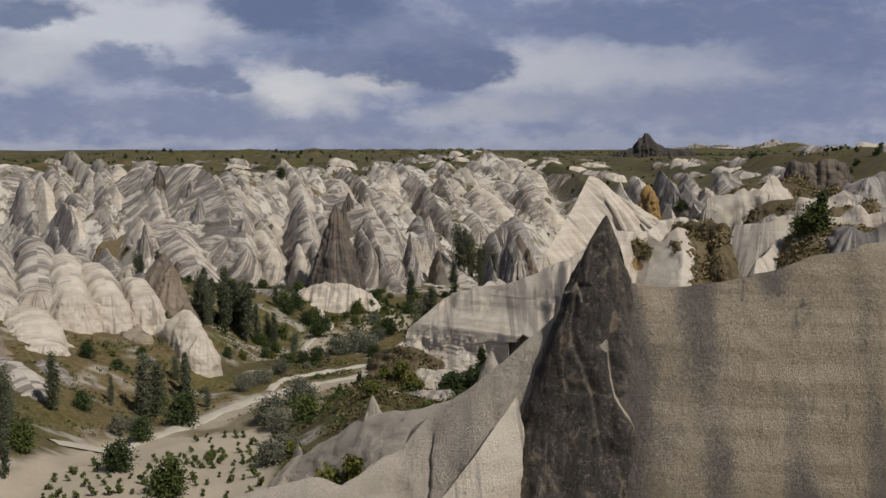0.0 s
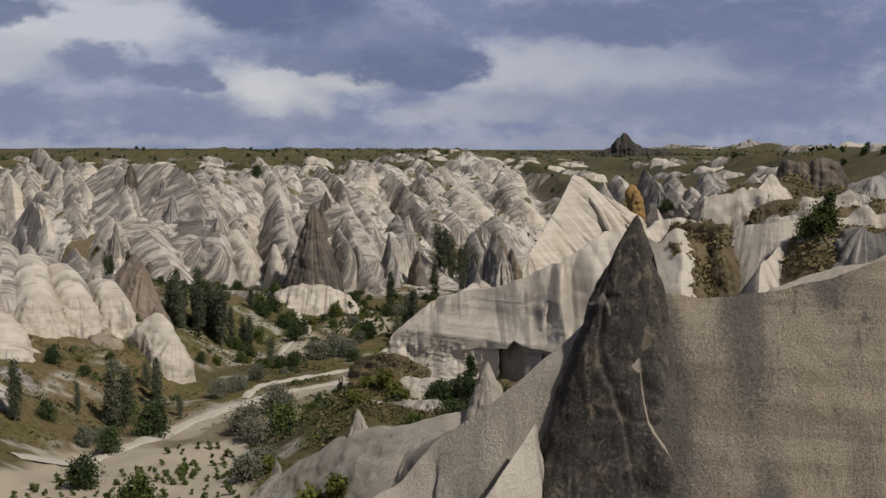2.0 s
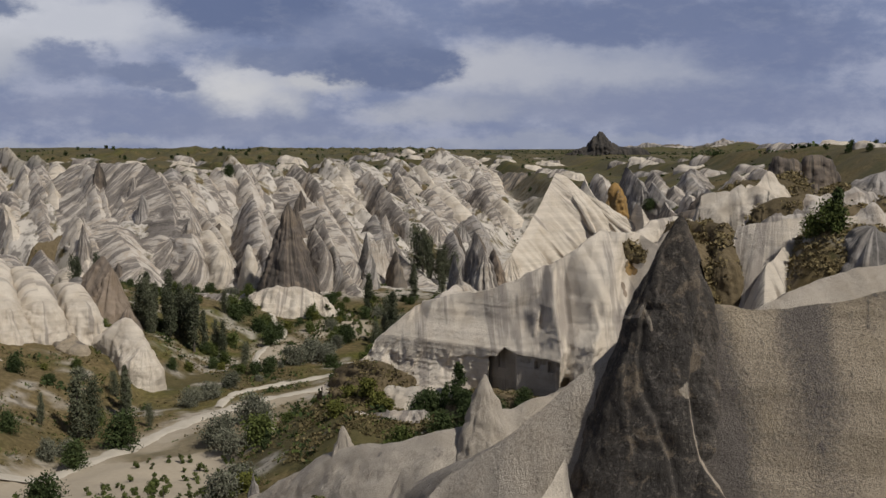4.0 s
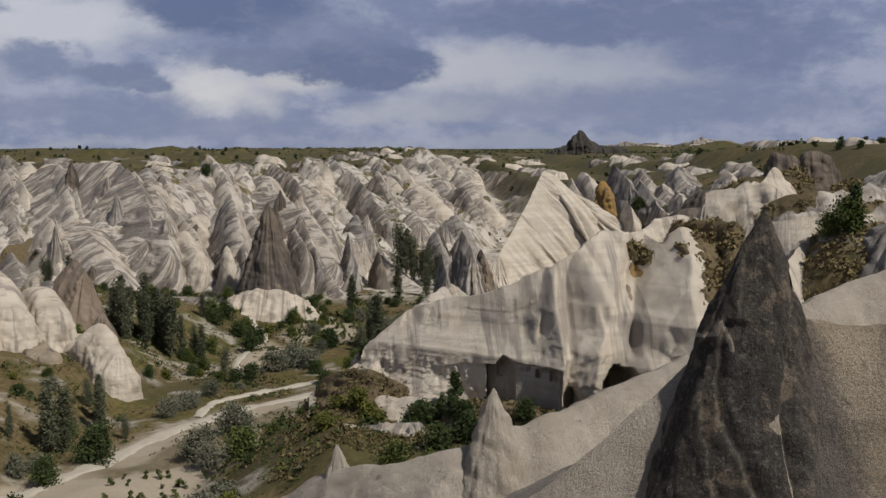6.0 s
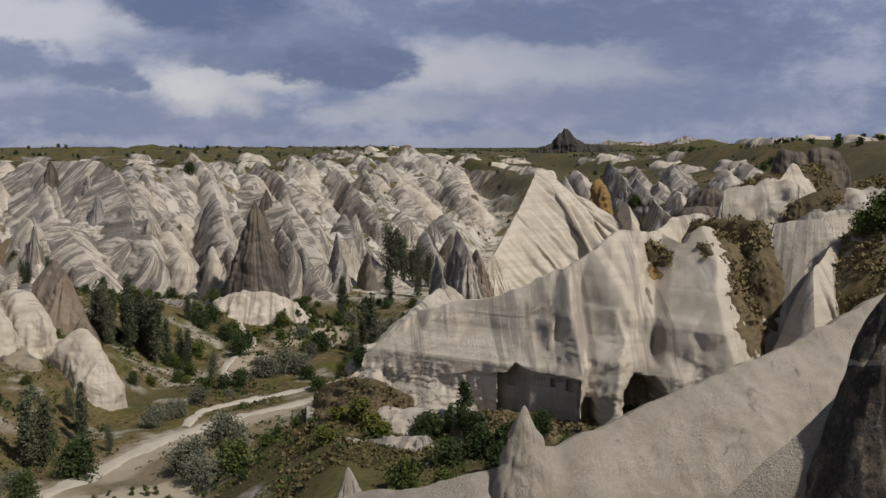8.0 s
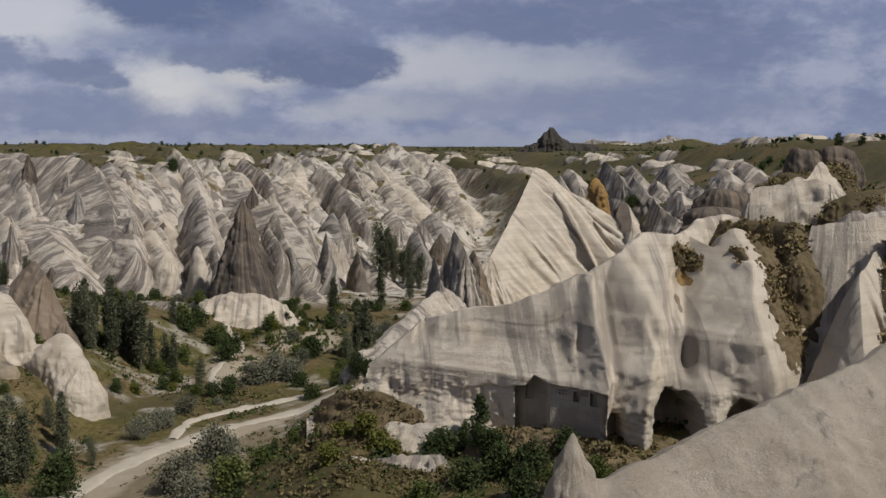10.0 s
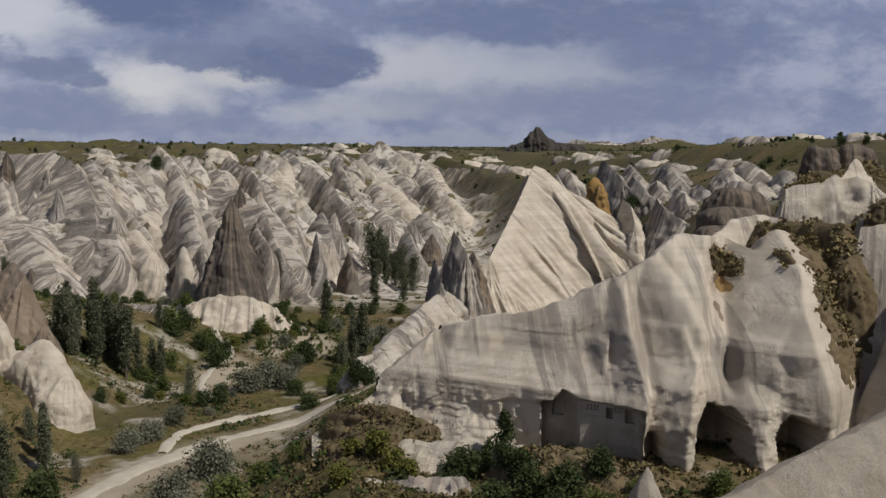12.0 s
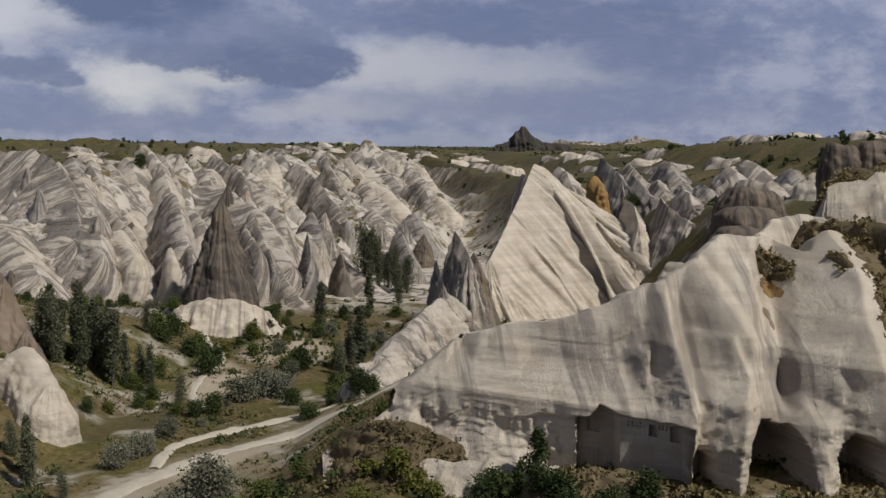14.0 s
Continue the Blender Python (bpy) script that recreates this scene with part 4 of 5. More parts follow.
# ---- the long cliff across the valley ----
CLIFF = (
    # crest, (hidden side, seen side), roundness, rock
    ([(-128, 486, 47.5), (-112, 466, 48.2), (-96, 458, 48.2), (-87, 447, 42), (-81, 432, 34), (-78, 420, 24)], (11, 24), 0.95, TUFF),
    ([(-165, 562, 24), (-135, 500, 28.5), (-112, 452, 29.5), (-97, 418, 25), (-86, 402, 15)], (10, 15), 0.75, TUFF),
    ([(-215, 700, 46), (-185, 640, 44.5), (-165, 592, 36), (-150, 550, 24)], (14, 28), 0.9, TUFF),
    ([(-238, 640, 47), (-216, 592, 43), (-196, 548, 31), (-186, 526, 20)], (12, 20), 0.85, TUFF),
    ([(-285, 640, 47), (-255, 580, 44), (-228, 530, 30)], (14, 22), 0.85, TUFF),
    ([(-330, 640, 48), (-300, 570, 44), (-270, 530, 30)], (14, 22), 0.85, TUFF),
    ([(-88, 479, 41.5), (-80, 446, 35.5), (-74, 425, 29.8), (-70, 409, 20)], (8, 9), 0.7, TUFF),
    ([(-67, 421, 26.5), (-61, 408, 20)], (6, 6), 0.6, TUFF_CREAM),
    ([(-79, 505, 36), (-73, 484, 31), (-69, 470, 26)], (7, 7), 0.6, TUFF),
    ([(-66, 506, 35), (-61, 482, 30), (-58, 468, 24)], (7, 7), 0.6, TUFF),
    ([(-69, 468, 28), (-64, 450, 23), (-62, 440, 17)], (6, 6), 0.6, TUFF),
    ([(-58, 474, 31), (-54, 458, 26), (-52, 448, 20)], (6, 6), 0.6, TUFF),
    ([(-54, 438, 35.5), (-51, 426, 36), (-47, 408, 26), (-45.5, 402, 18)], (7, 9), 0.6, TUFF),
    ([(-51, 404, 22), (-49.5, 400, 19)], (4, 4), 0.5, TUFF_CREAM),
    ([(-45.5, 402, 23), (-44, 398, 18)], (4, 4), 0.5, TUFF),
    ([(-48, 528, 42), (-43, 492, 37), (-35, 466, 33.5), (-27, 451, 29.5), (-20, 438, 21), (-17, 430, 14)], (8, 11), 0.7, TUFF),
    ([(-31, 434, 25), (-27, 425, 19)], (5, 5), 0.6, TUFF),
    ([(-24, 430, 19), (-22, 424, 13)], (4, 4), 0.6, TUFF_GREY),
    ([(-12.4, 431, 24.4), (-11.5, 427, 18)], (5, 5), 0.8, TUFF_GREY),
    ([(-2, 441, 17.4), (-1, 437, 13)], (4, 4), 0.8, TUFF_DARK),
    ([(-10, 474, 28), (-7, 462, 22)], (6, 7), 0.75, TUFF_GREY),
    ([(0.5, 561, 36.2), (3, 550, 28), (6, 538, 14)], (7, 9), 0.85, TUFF_DARK),
    ([(-16, 668, 40), (-12, 604, 34), (-9, 545, 25), (-6, 520, 15)], (10, 12), 0.8, TUFF),
    ([(12, 676, 37), (15, 622, 32), (12, 574, 23), (12, 550, 13)], (10, 12), 0.8, TUFF_GREY),
    ([(44, 722, 37), (30, 642, 31.5), (25, 602, 26), (27, 562, 15)], (10, 12), 0.8, TUFF),
    ([(21, 481, 21.5), (23.5, 465, 13)], (6, 7), 0.75, TUFF_GREY),
    ([(36, 572, 22), (40, 552, 14)], (8, 8), 0.75, TUFF_GREY),
    ([(72, 818, 37), (90, 812, 37), (107, 800, 36)], (16, 18), 0.6, TUFF_DARK),
    ([(60, 760, 38), (56, 700, 30), (54, 650, 18)], (12, 12), 0.8, TUFF),
    ([(-30, 640, 42), (-27, 590, 37), (-25, 545, 33), (-22, 520, 22)], (9, 11), 0.7, TUFF),
    ([(-72, 622, 44.5), (-62, 580, 41), (-56, 545, 37), (-52, 520, 28)], (10, 13), 0.75, TUFF),
    ([(-98, 560, 45.5), (-88, 530, 42), (-82, 510, 36)], (9, 11), 0.75, TUFF),
    ([(-140, 545, 40), (-128, 520, 35), (-118, 500, 27)], (9, 12), 0.75, TUFF),
    ([(-160, 528, 22), (-150, 505, 20), (-140, 470, 17)], (8, 10), 0.7, TUFF),
    ([(-178, 545, 24), (-168, 515, 20), (-160, 490, 15)], (8, 10), 0.7, TUFF),
    ([(-140, 420, 20), (-132, 400, 18), (-126, 385, 13)], (8, 9), 0.7, TUFF),
    ([(-118, 400, 21), (-110, 380, 19), (-105, 368, 13)], (7, 9), 0.7, TUFF),
    ([(-97, 358, 20), (-94, 351, 19), (-91, 344, 13)], (6, 6), 0.5, TUFF_CREAM),
)
for k, (c, w, p, mat) in enumerate(CLIFF):
    lab = "dark weathered tuff fin of the cliff" if mat in (TUFF_DARK, TUFF_GREY) else "white tuff fin furrowed by rain"
    rock("tuff_fin", c, w, mat=mat, label=lab, p=p, rings=54, gap=0.9, flute=0.15, wave=4.2, rough=0.16, jag=0.8, seed=200 + k, slant=0.4, group="tuff fins of the cliff")
rock("dark_cone", [(-35.8, 382.5, 37.4)], (12, 12), mat=TUFF_UMBER, label="dark pointed tuff cone", category="rock cone", p=0.95, rings=80, gap=0.45, flute=0.05, wave=5, rough=0.6, seed=9)
rock("rock_outcrop", [(-44, 372, 10), (-38, 370, 12.5), (-30, 369, 11.5), (-25, 370, 9)], 8, mat=TUFF_CREAM, label="pale rock skirt below the dark cone", p=0.95, rings=30, gap=0.6, flute=0.25, wave=3, rough=0.5, seed=153)
rock("rock_outcrop", [(-58, 366, 10), (-52, 360, 11)], 5.5, mat=TUFF, label="pale rock knoll among trees", p=0.6, rings=30, gap=0.6, flute=0.25, wave=3, rough=0.5, seed=154)
random.seed(21)
for k in range(120):
    # lesser fins between the great ones, running down towards the valley, and broken edges along the rim
    x = random.uniform(-210, 72)
    f, ry = np.interp(x, [-250, -190, -140, -110, -60, -20, 20, 60], [520, 500, 440, 420, 425, 450, 510, 640]), float(rim_y(x))
    y = f + (ry - f) * (random.random() * 1.08)
    r = random.random
    L, up = 16 + 30 * r(), random.uniform(4, 8.5)
    ends = [(x + L * 0.45 * q, y - L * q) for q in (0, 0.35, 0.7, 1.0)]
    rise = (up, up * 0.95, up * 0.55, -2)
    line = [(a, b, float(ground_z(a, b)) + h) for (a, b), h in zip(ends, rise)]
    line = [(a, b, min(h, 47.5)) for a, b, h in line]
    rock("tuff_fin", line, (4 + 4 * r(), 5 + 5 * r()), mat=random.choice([TUFF, TUFF, TUFF, TUFF_CREAM, TUFF_GREY]), label="lesser white tuff fin between the great ones", p=0.6 + 0.3 * r(), rings=30, gap=1.0, flute=0.14, wave=3.2, rough=0.16, seed=300 + k, slant=0.15, group="tuff fins of the cliff", sink=4)
for k in range(26):
    x = random.uniform(-120, 50)
    f = float(np.interp(x, [-140, -110, -60, -20, 20, 60], [425, 408, 402, 430, 480, 600]))
    y = f + random.uniform(-4, 50)
    z = float(ground_z(x, y)) + random.uniform(7, 13)
    rock("tuff_spire", [(x, y, z)], random.uniform(4, 7), mat=random.choice([TUFF_GREY, TUFF_UMBER, TUFF]), label="pointed weathered tuff spire before the cliff", category="rock cone", p=random.uniform(0.8, 1.05), rings=40, gap=0.5, flute=0.12, wave=2.4, rough=0.25, seed=450 + k, group="tuff spires of the cliff", sink=4)

# ---- cliffs on the near left of the valley ----
for k, (c, w, p, mat, lab) in enumerate((
    ([(-79, 318, 25.5), (-76.5, 315, 26.6), (-74, 312, 24.0)], (6.5, 8.5), 0.95, TUFF_BROWN, "tall brown tuff column with dark streaks"),
    ([(-74, 313, 21.5), (-69, 307, 15)], (4.5, 5.5), 0.85, TUFF_BROWN, "brown flank of a tuff column"),
    ([(-84, 318, 21), (-82, 312, 18)], (4, 4.5), 0.4, TUFF_GREY, "stout grey tuff column"),
    ([(-82, 299, 22), (-78, 292, 22.5), (-74.5, 286, 19)], (5.5, 6), 0.32, TUFF_CREAM, "rounded white tuff dome with hollows"),
    ([(-91, 296, 26), (-86, 287, 25), (-82, 280, 20)], (6.5, 7), 0.36, TUFF_CREAM, "rounded white tuff dome"),
    ([(-99, 298, 28), (-94, 286, 27), (-89, 274, 21)], (7, 8), 0.4, TUFF_CREAM, "rounded white tuff dome"),
    ([(-108, 304, 31), (-103, 290, 28), (-98, 276, 21)], (8, 9), 0.42, TUFF, "white tuff fin furrowed by rain"),
    ([(-120, 302, 33), (-113, 284, 29), (-107, 268, 21)], (9, 10), 0.45, TUFF, "white tuff fin furrowed by rain"),
    ([(-97, 266, 19), (-91, 256, 17), (-87, 248, 13)], (7, 8), 0.4, TUFF_CREAM, "rounded white tuff bank"),
    ([(-104, 246, 19), (-97, 238, 16), (-92, 230, 12)], (7, 8), 0.45, TUFF_BROWN, "brown tuff wall above the slope"),
    ([(-84, 238, 11.5), (-80, 233, 10.8), (-77, 229, 9)], (4, 5), 0.45, TUFF, "low pale tuff hump"),
    ([(-90, 226, 14), (-83, 221, 12.5), (-78, 216, 10)], (6, 6), 0.45, TUFF, "low pale tuff hump"),
    ([(-67.5, 284, 13), (-63.5, 279.5, 16.0), (-61, 276, 15.2), (-57.5, 271, 11)], (5.5, 6), 0.5, TUFF_CREAM, "layered cream tuff stack"),
    ([(-55, 271, 7.8)], 2.0, 0.45, TUFF_CREAM, "pale boulder at the foot of the stack"),
    ([(-70, 288, 12.5), (-66, 280, 11.5)], (5, 5.5), 0.4, TUFF_CREAM, "layered pale bank of tuff"),
    ([(-78, 281, 13), (-73, 274, 11)], (5, 6), 0.4, TUFF_BUFF, "layered buff bank of tuff"),
    ([(-106, 330, 26), (-100, 318, 23), (-95, 308, 18)], (7, 8), 0.45, TUFF, "white tuff fin furrowed by rain"),
    ([(-122, 340, 30), (-115, 322, 26), (-108, 306, 19)], (8, 9), 0.45, TUFF, "white tuff fin furrowed by rain"),
)):
    rock("tuff_hoodoo", c, w, mat=mat, label=lab, p=p, rings=56, gap=0.5, flute=0.12, wave=3.0, rough=0.28, jag=0.4, seed=400 + k, group="hoodoos on the left bank", shelf=0.22 if "layered" in lab or "bank" in lab else 0.0)


# ---- carved rooms at the foot of the middle ridge ----
def carved_front(name, a, b, z0, z1, holes, deep, label, parent):
    """A rock face cut flat between two places, with openings that go into the rock. holes: from, to along the face, bottom, top."""
    a, b = Vector((*a, 0)), Vector((*b, 0))
    along = (b - a).normalized()
    inward = Vector((-along.y, along.x, 0))
    us = sorted({0.0, (b - a).length} | {h[0] for h in holes} | {h[1] for h in holes})
    zs = sorted({z0, z1} | {h[2] for h in holes} | {h[3] for h in holes})
    bm = bmesh.new()

    def at(u, z, d):
        w = 0.10 * noise.noise(Vector((u * 0.9, z * 0.9, d)))
        return bm.verts.new(a + along * u + inward * (d + w) + Vector((0, 0, z)))

    def quad(*p):
        bm.faces.new([at(*q) for q in p])

    for u0, u1 in zip(us, us[1:]):
        for y0, y1 in zip(zs, zs[1:]):
            if not any(h[0] <= u0 and u1 <= h[1] and h[2] <= y0 and y1 <= h[3] for h in holes):
                quad((u0, y0, 0), (u1, y0, 0), (u1, y1, 0), (u0, y1, 0))
    for u0, u1, y0, y1 in holes:
        quad((u0, y0, deep), (u1, y0, deep), (u1, y1, deep), (u0, y1, deep))
        quad((u0, y0, 0), (u0, y0, deep), (u0, y1, deep), (u0, y1, 0))
        quad((u1, y0, deep), (u1, y0, 0), (u1, y1, 0), (u1, y1, deep))
        quad((u0, y1, 0), (u0, y1, deep), (u1, y1, deep), (u1, y1, 0))
        quad((u0, y0, deep), (u0, y0, 0), (u1, y0, 0), (u1, y0, deep))
    e = (b - a).length
    quad((0, z1, 0), (e, z1, 0), (e, z1, 3), (0, z1, 3))
    quad((0, z0, 3), (0, z0, 0), (0, z1, 0), (0, z1, 3))
    quad((e, z0, 0), (e, z0, 3), (e, z1, 3), (e, z1, 0))
    me = bpy.data.meshes.new(name)
    bm.to_mesh(me)
    bm.free()
    me.materials.append(TUFF_CUT)
    ob = new(name, me)
    ob.parent = parent
    return tagged(ob, label)


carved_front("carved_front", (11.7, 196.0), (15.3, 193.0), 16.0, 23.9, [(1.5, 3.0, 20.2, 23.2)], 0.5, "carved rock front with a tall niche", mid)
carved_front("niche_door", (13.15, 195.25), (14.1, 194.45), 19.5, 23.0, [(0.35, 0.8, 20.4, 21.6)], 1.6, "narrow dark doorway in the niche", mid)
holes = [(3.0, 3.85, 21.0, 22.25), (5.25, 6.7, 20.7, 22.3)] + [(0.7 + 0.42 * i, 0.92 + 0.42 * i, z, z + 0.22) for i in range(4) for z in (21.75, 22.15)] + [(4.05 + 0.36 * i, 4.25 + 0.36 * i, z, z + 0.2) for i in range(3) for z in (21.8, 22.15)]
carved_front("carved_front", (15.2, 190.6), (21.2, 186.2), 16.0, 22.9, holes, 1.7, "carved rock front with window, doorway and pigeon holes", mid)
random.seed(41)
for k in range(20):
    x, y = random.uniform(60, 128), random.uniform(240, 345)
    z = float(ground_z(x, y)) + random.uniform(2.5, 6.5)
    a = random.uniform(4, 8)
    rock("tuff_dome", [(x - a * 0.4, y + 3, z), (x + a * 0.4, y - a * 0.5, z - 0.8), (x + a * 0.6, y - a, z - 4)], a, mat=random.choice([TUFF, TUFF_CREAM, TUFF_GREY, TUFF_CREAM]), label="angular pale tuff boulder on the upland", p=random.uniform(0.6, 0.95), rings=32, gap=0.8, flute=0.12, wave=2.6, rough=0.5, seed=560 + k, group="boulders of the upland", sink=4)
random.seed(31)
for k in range(60):
    x, y = random.uniform(90, 330), random.uniform(440, 900)
    z = float(ground_z(x, y)) + random.uniform(2, 4.5)
    rock("tuff_dome", [(x, y, z), (x + 4, y - 5, z - 1)], random.uniform(5, 10), mat=random.choice([TUFF, TUFF_CREAM, TUFF_GREY]), label="low white tuff outcrop on the upland", p=0.6, rings=12, gap=2.2, flute=0.2, wave=3.5, rough=0.5, seed=600 + k, group="outcrops of the upland", sink=3)
for k in range(90):
    x = random.uniform(-280, 140)
    y = float(rim_y(x)) + random.uniform(0, 260)
    z = float(ground_z(x, y)) + random.uniform(1.5, 3.5)
    rock("tuff_dome", [(x, y, z), (x + 6, y - 3, z - 1)], random.uniform(4, 9), mat=random.choice([TUFF, TUFF_CREAM, TUFF_GREY]), label="low white tuff outcrop on the upland", p=0.6, rings=11, gap=2.4, flute=0.2, wave=3.5, rough=0.5, seed=650 + k, group="outcrops of the upland", sink=3)
for k in range(26):
    x, y = random.uniform(340, 560), random.uniform(1640, 1740)
    z = float(ground_z(x, y)) + random.uniform(0, 5)
    rock("far_crag", [(x - 8, y, z - 2), (x, y, z), (x + 10, y, z - 2)], random.uniform(10, 18), mat=random.choice([TUFF_GREY, TUFF_UMBER, TUFF]), label="grey crag on the far table hills", p=0.6, rings=14, gap=3, flute=0.2, wave=6, rough=1.0, jag=1.5, seed=760 + k, group="crags of the far hills", sink=6)


# ---- grass banks, track, plants ----
def bank(c, w, p, lab, seed, base=None, sink=4):
    return rock("grass_bank", c, w, base=base, mat=TURF, label=lab, category="grass bank", p=p, rings=44, gap=0.35, flute=0.08, wave=2.2, rough=0.3, jag=0.6, seed=seed, sink=sink, group="grass banks")


bank([(42.5, 206, 42.2), (46, 201, 42.5), (48, 196, 42.2), (46, 190, 38.5)], (5, 4), 0.5, "flat brown grass bank above white rock", 504, base=32)
bank([(55, 199, 45.4), (60, 198, 46.1), (65, 202, 46.9), (71, 206, 47.6)], (4, 4.5), 0.6, "brown grass bank along the white slope", 507, base=41)
bank([(66, 193, 45.4), (72, 192, 46)], 3.5, 0.5, "brown grass bank above white rock", 505, base=39)
bank([(58, 228, 46.2), (66, 238, 47.5), (76, 246, 48.5)], 8, 0.5, "brown grass slope of the upland", 506)
bank([(-126, 420, 21), (-118, 440, 24)], 6, 0.6, "brown grass hollow between white fins", 508)


def ribbon(name, pts, width, mat, label, lift):
    P = np.array(pts, float)
    s = np.r_[0, np.cumsum(np.linalg.norm(np.diff(P, axis=0), axis=1))]
    q = np.arange(0, s[-1], 0.8)
    C = np.stack([np.interp(q, s, P[:, k]) for k in (0, 1)], 1)
    for _ in range(20):
        C[1:-1] = (C[:-2] + 2 * C[1:-1] + C[2:]) / 4
    T = np.gradient(C, axis=0)
    T /= np.linalg.norm(T, axis=1)[:, None]
    L = np.stack([-T[:, 1], T[:, 0]], 1)
    m = 9
    off = np.linspace(-0.5, 0.5, m)[None, :, None] * width * (1 + 0.18 * fbm(q / 5, 0 * q, 0, 61, 3))[:, None, None]
    V = C[:, None, :] + L[:, None, :] * off
    mid = ground_z(C[:, 0], C[:, 1])
    for _ in range(12):
        mid[1:-1] = (mid[:-2] + 2 * mid[1:-1] + mid[2:]) / 4
    z = np.maximum(ground_z(V[..., 0], V[..., 1]) + lift * (1 - (np.abs(np.linspace(-1, 1, m)) ** 4) * 1.6)[None, :], mid[:, None] - 0.3)
    idx = np.arange(len(q) * m).reshape(len(q), m)
    quads = np.stack([idx[:-1, :-1], idx[:-1, 1:], idx[1:, 1:], idx[1:, :-1]], -1).reshape(-1, 4)[:, ::-1]
    me = grid_mesh(name, np.concatenate([V, z[..., None]], -1).reshape(-1, 3), quads)
    me.materials.append(mat)
    return tagged(new(name, me), label, "road", kind="structure")


ribbon("road", [(-66, 190), (-56, 210), (-50, 225), (-44.5, 243), (-36.5, 255.5), (-27, 267), (-15.5, 273.5), (-6, 275), (6, 275)], 4.2, TRACK, "pale dirt track through the valley", 0.26)
ribbon("path", [(-39.5, 256), (-38, 267), (-33, 276), (-25, 280), (-16, 283.5), (-6, 285)], 2.6, TRACK, "narrow pale dirt path above the track", 0.24)
ribbon("path", [(-34, 291), (-36.5, 299), (-38, 310), (-37, 322), (-33, 340), (-38, 356), (-40, 366)], 2.2, TRACK, "narrow pale footpath up the valley", 0.24)


def leaf_cloud(name, centres, radii, count, size, mat, rng, flat=1.0):
    """Many small leaf sprays filling a cluster of lobes, thicker towards their skins."""
    c, r = np.array(centres, float), np.array(radii, float)
    pick = rng.choice(len(c), count, p=(r ** 2) / (r ** 2).sum())
    d = rng.normal(size=(count, 3))
    d /= np.linalg.norm(d, axis=1)[:, None]
    rad = r[pick] * (0.35 + 0.85 * rng.random(count) ** 0.8) * (1 + 0.25 * np.sin(7 * d[:, 0] + 5 * d[:, 2] + pick))
    pos = c[pick] + d * rad[:, None] * (1, 1, flat)
    a = rng.normal(size=(count, 3)) + d * 0.4
    a /= np.linalg.norm(a, axis=1)[:, None]
    b = np.cross(a, rng.normal(size=(count, 3)))
    b /= np.linalg.norm(b, axis=1)[:, None] + 1e-9
    s = (size * (0.55 + 0.9 * rng.random(count)))[:, None]
    V = np.stack([pos - a * s, pos + b * s * 0.55, pos + a * s, pos - b * s * 0.55], 1).reshape(-1, 3)
    me = grid_mesh(name, V, np.arange(count * 4).reshape(-1, 4), smooth=False)
    me.materials.append(mat)
    return me


def limb(bm, a, b, r0, r1, n=6):
    a, b = Vector(a), Vector(b)
    q = (b - a).to_track_quat("Z", "Y")
    rings = []
    for p, r in ((a, r0), (b, r1)):
        rings.append([bm.verts.new(p + q @ Vector((r * math.cos(k * 2 * math.pi / n), r * math.sin(k * 2 * math.pi / n), 0))) for k in range(n)])
    for k in range(n):
        bm.faces.new((rings[0][k], rings[0][(k + 1) % n], rings[1][(k + 1) % n], rings[1][k]))


def tree(name, label, cat, group, mat, h, r, lobes, count, leaf, trunk, seed, flat=1.0):
    """A plant of unit place: a tapered trunk with limbs and a crown of leaf sprays."""
    rng = np.random.default_rng(seed)
    root = new(name)
    bm = bmesh.new()
    limb(bm, (0, 0, -0.8), (0.03 * h * (rng.random() - 0.5), 0, h * (trunk + 0.55)), 0.035 * h ** 0.7 + 0.05, 0.02 * h ** 0.7 + 0.03, 8)
    cs, rs, branches = [], [], []
    for k in range(lobes):
        z = h * (trunk + (0.94 - trunk) * (k + 0.4) / lobes)
        wide = math.sin(math.pi * min(1, 0.2 + 0.68 * (k + 0.5) / lobes)) ** 0.45
        for j in range(max(1, int(round(r * 1.3)))):
            a = rng.random() * 6.28
            d = r * wide * 0.55 * rng.random() ** 0.5
            c = (d * math.cos(a), d * math.sin(a), z + (rng.random() - 0.5) * h * 0.1)
            cs.append(c)
            rs.append(max(0.25, r * wide * (0.42 + 0.25 * rng.random())))
            if h > 2 and len(branches) < 5 and (k + j) % 2 == 0:
                arm = bmesh.new()
                limb(arm, (0, 0, max(0.1, z - h * 0.22)), c, 0.05 + 0.006 * h, 0.015, 5)
                branches.append(arm)
    me = bpy.data.meshes.new("trunk")
    bm.to_mesh(me)
    bm.free()
    me.materials.append(BARK)
    t = new("trunk", me)
    t.parent = root
    for arm in branches:
        me = bpy.data.meshes.new("branch")
        arm.to_mesh(me)
        arm.free()
        me.materials.append(BARK)
        new("branch", me).parent = root
    c = new("crown", leaf_cloud("crown", cs, rs, count, leaf, mat, rng, flat))
    c.parent = root
    return tagged(root, label, cat, group)


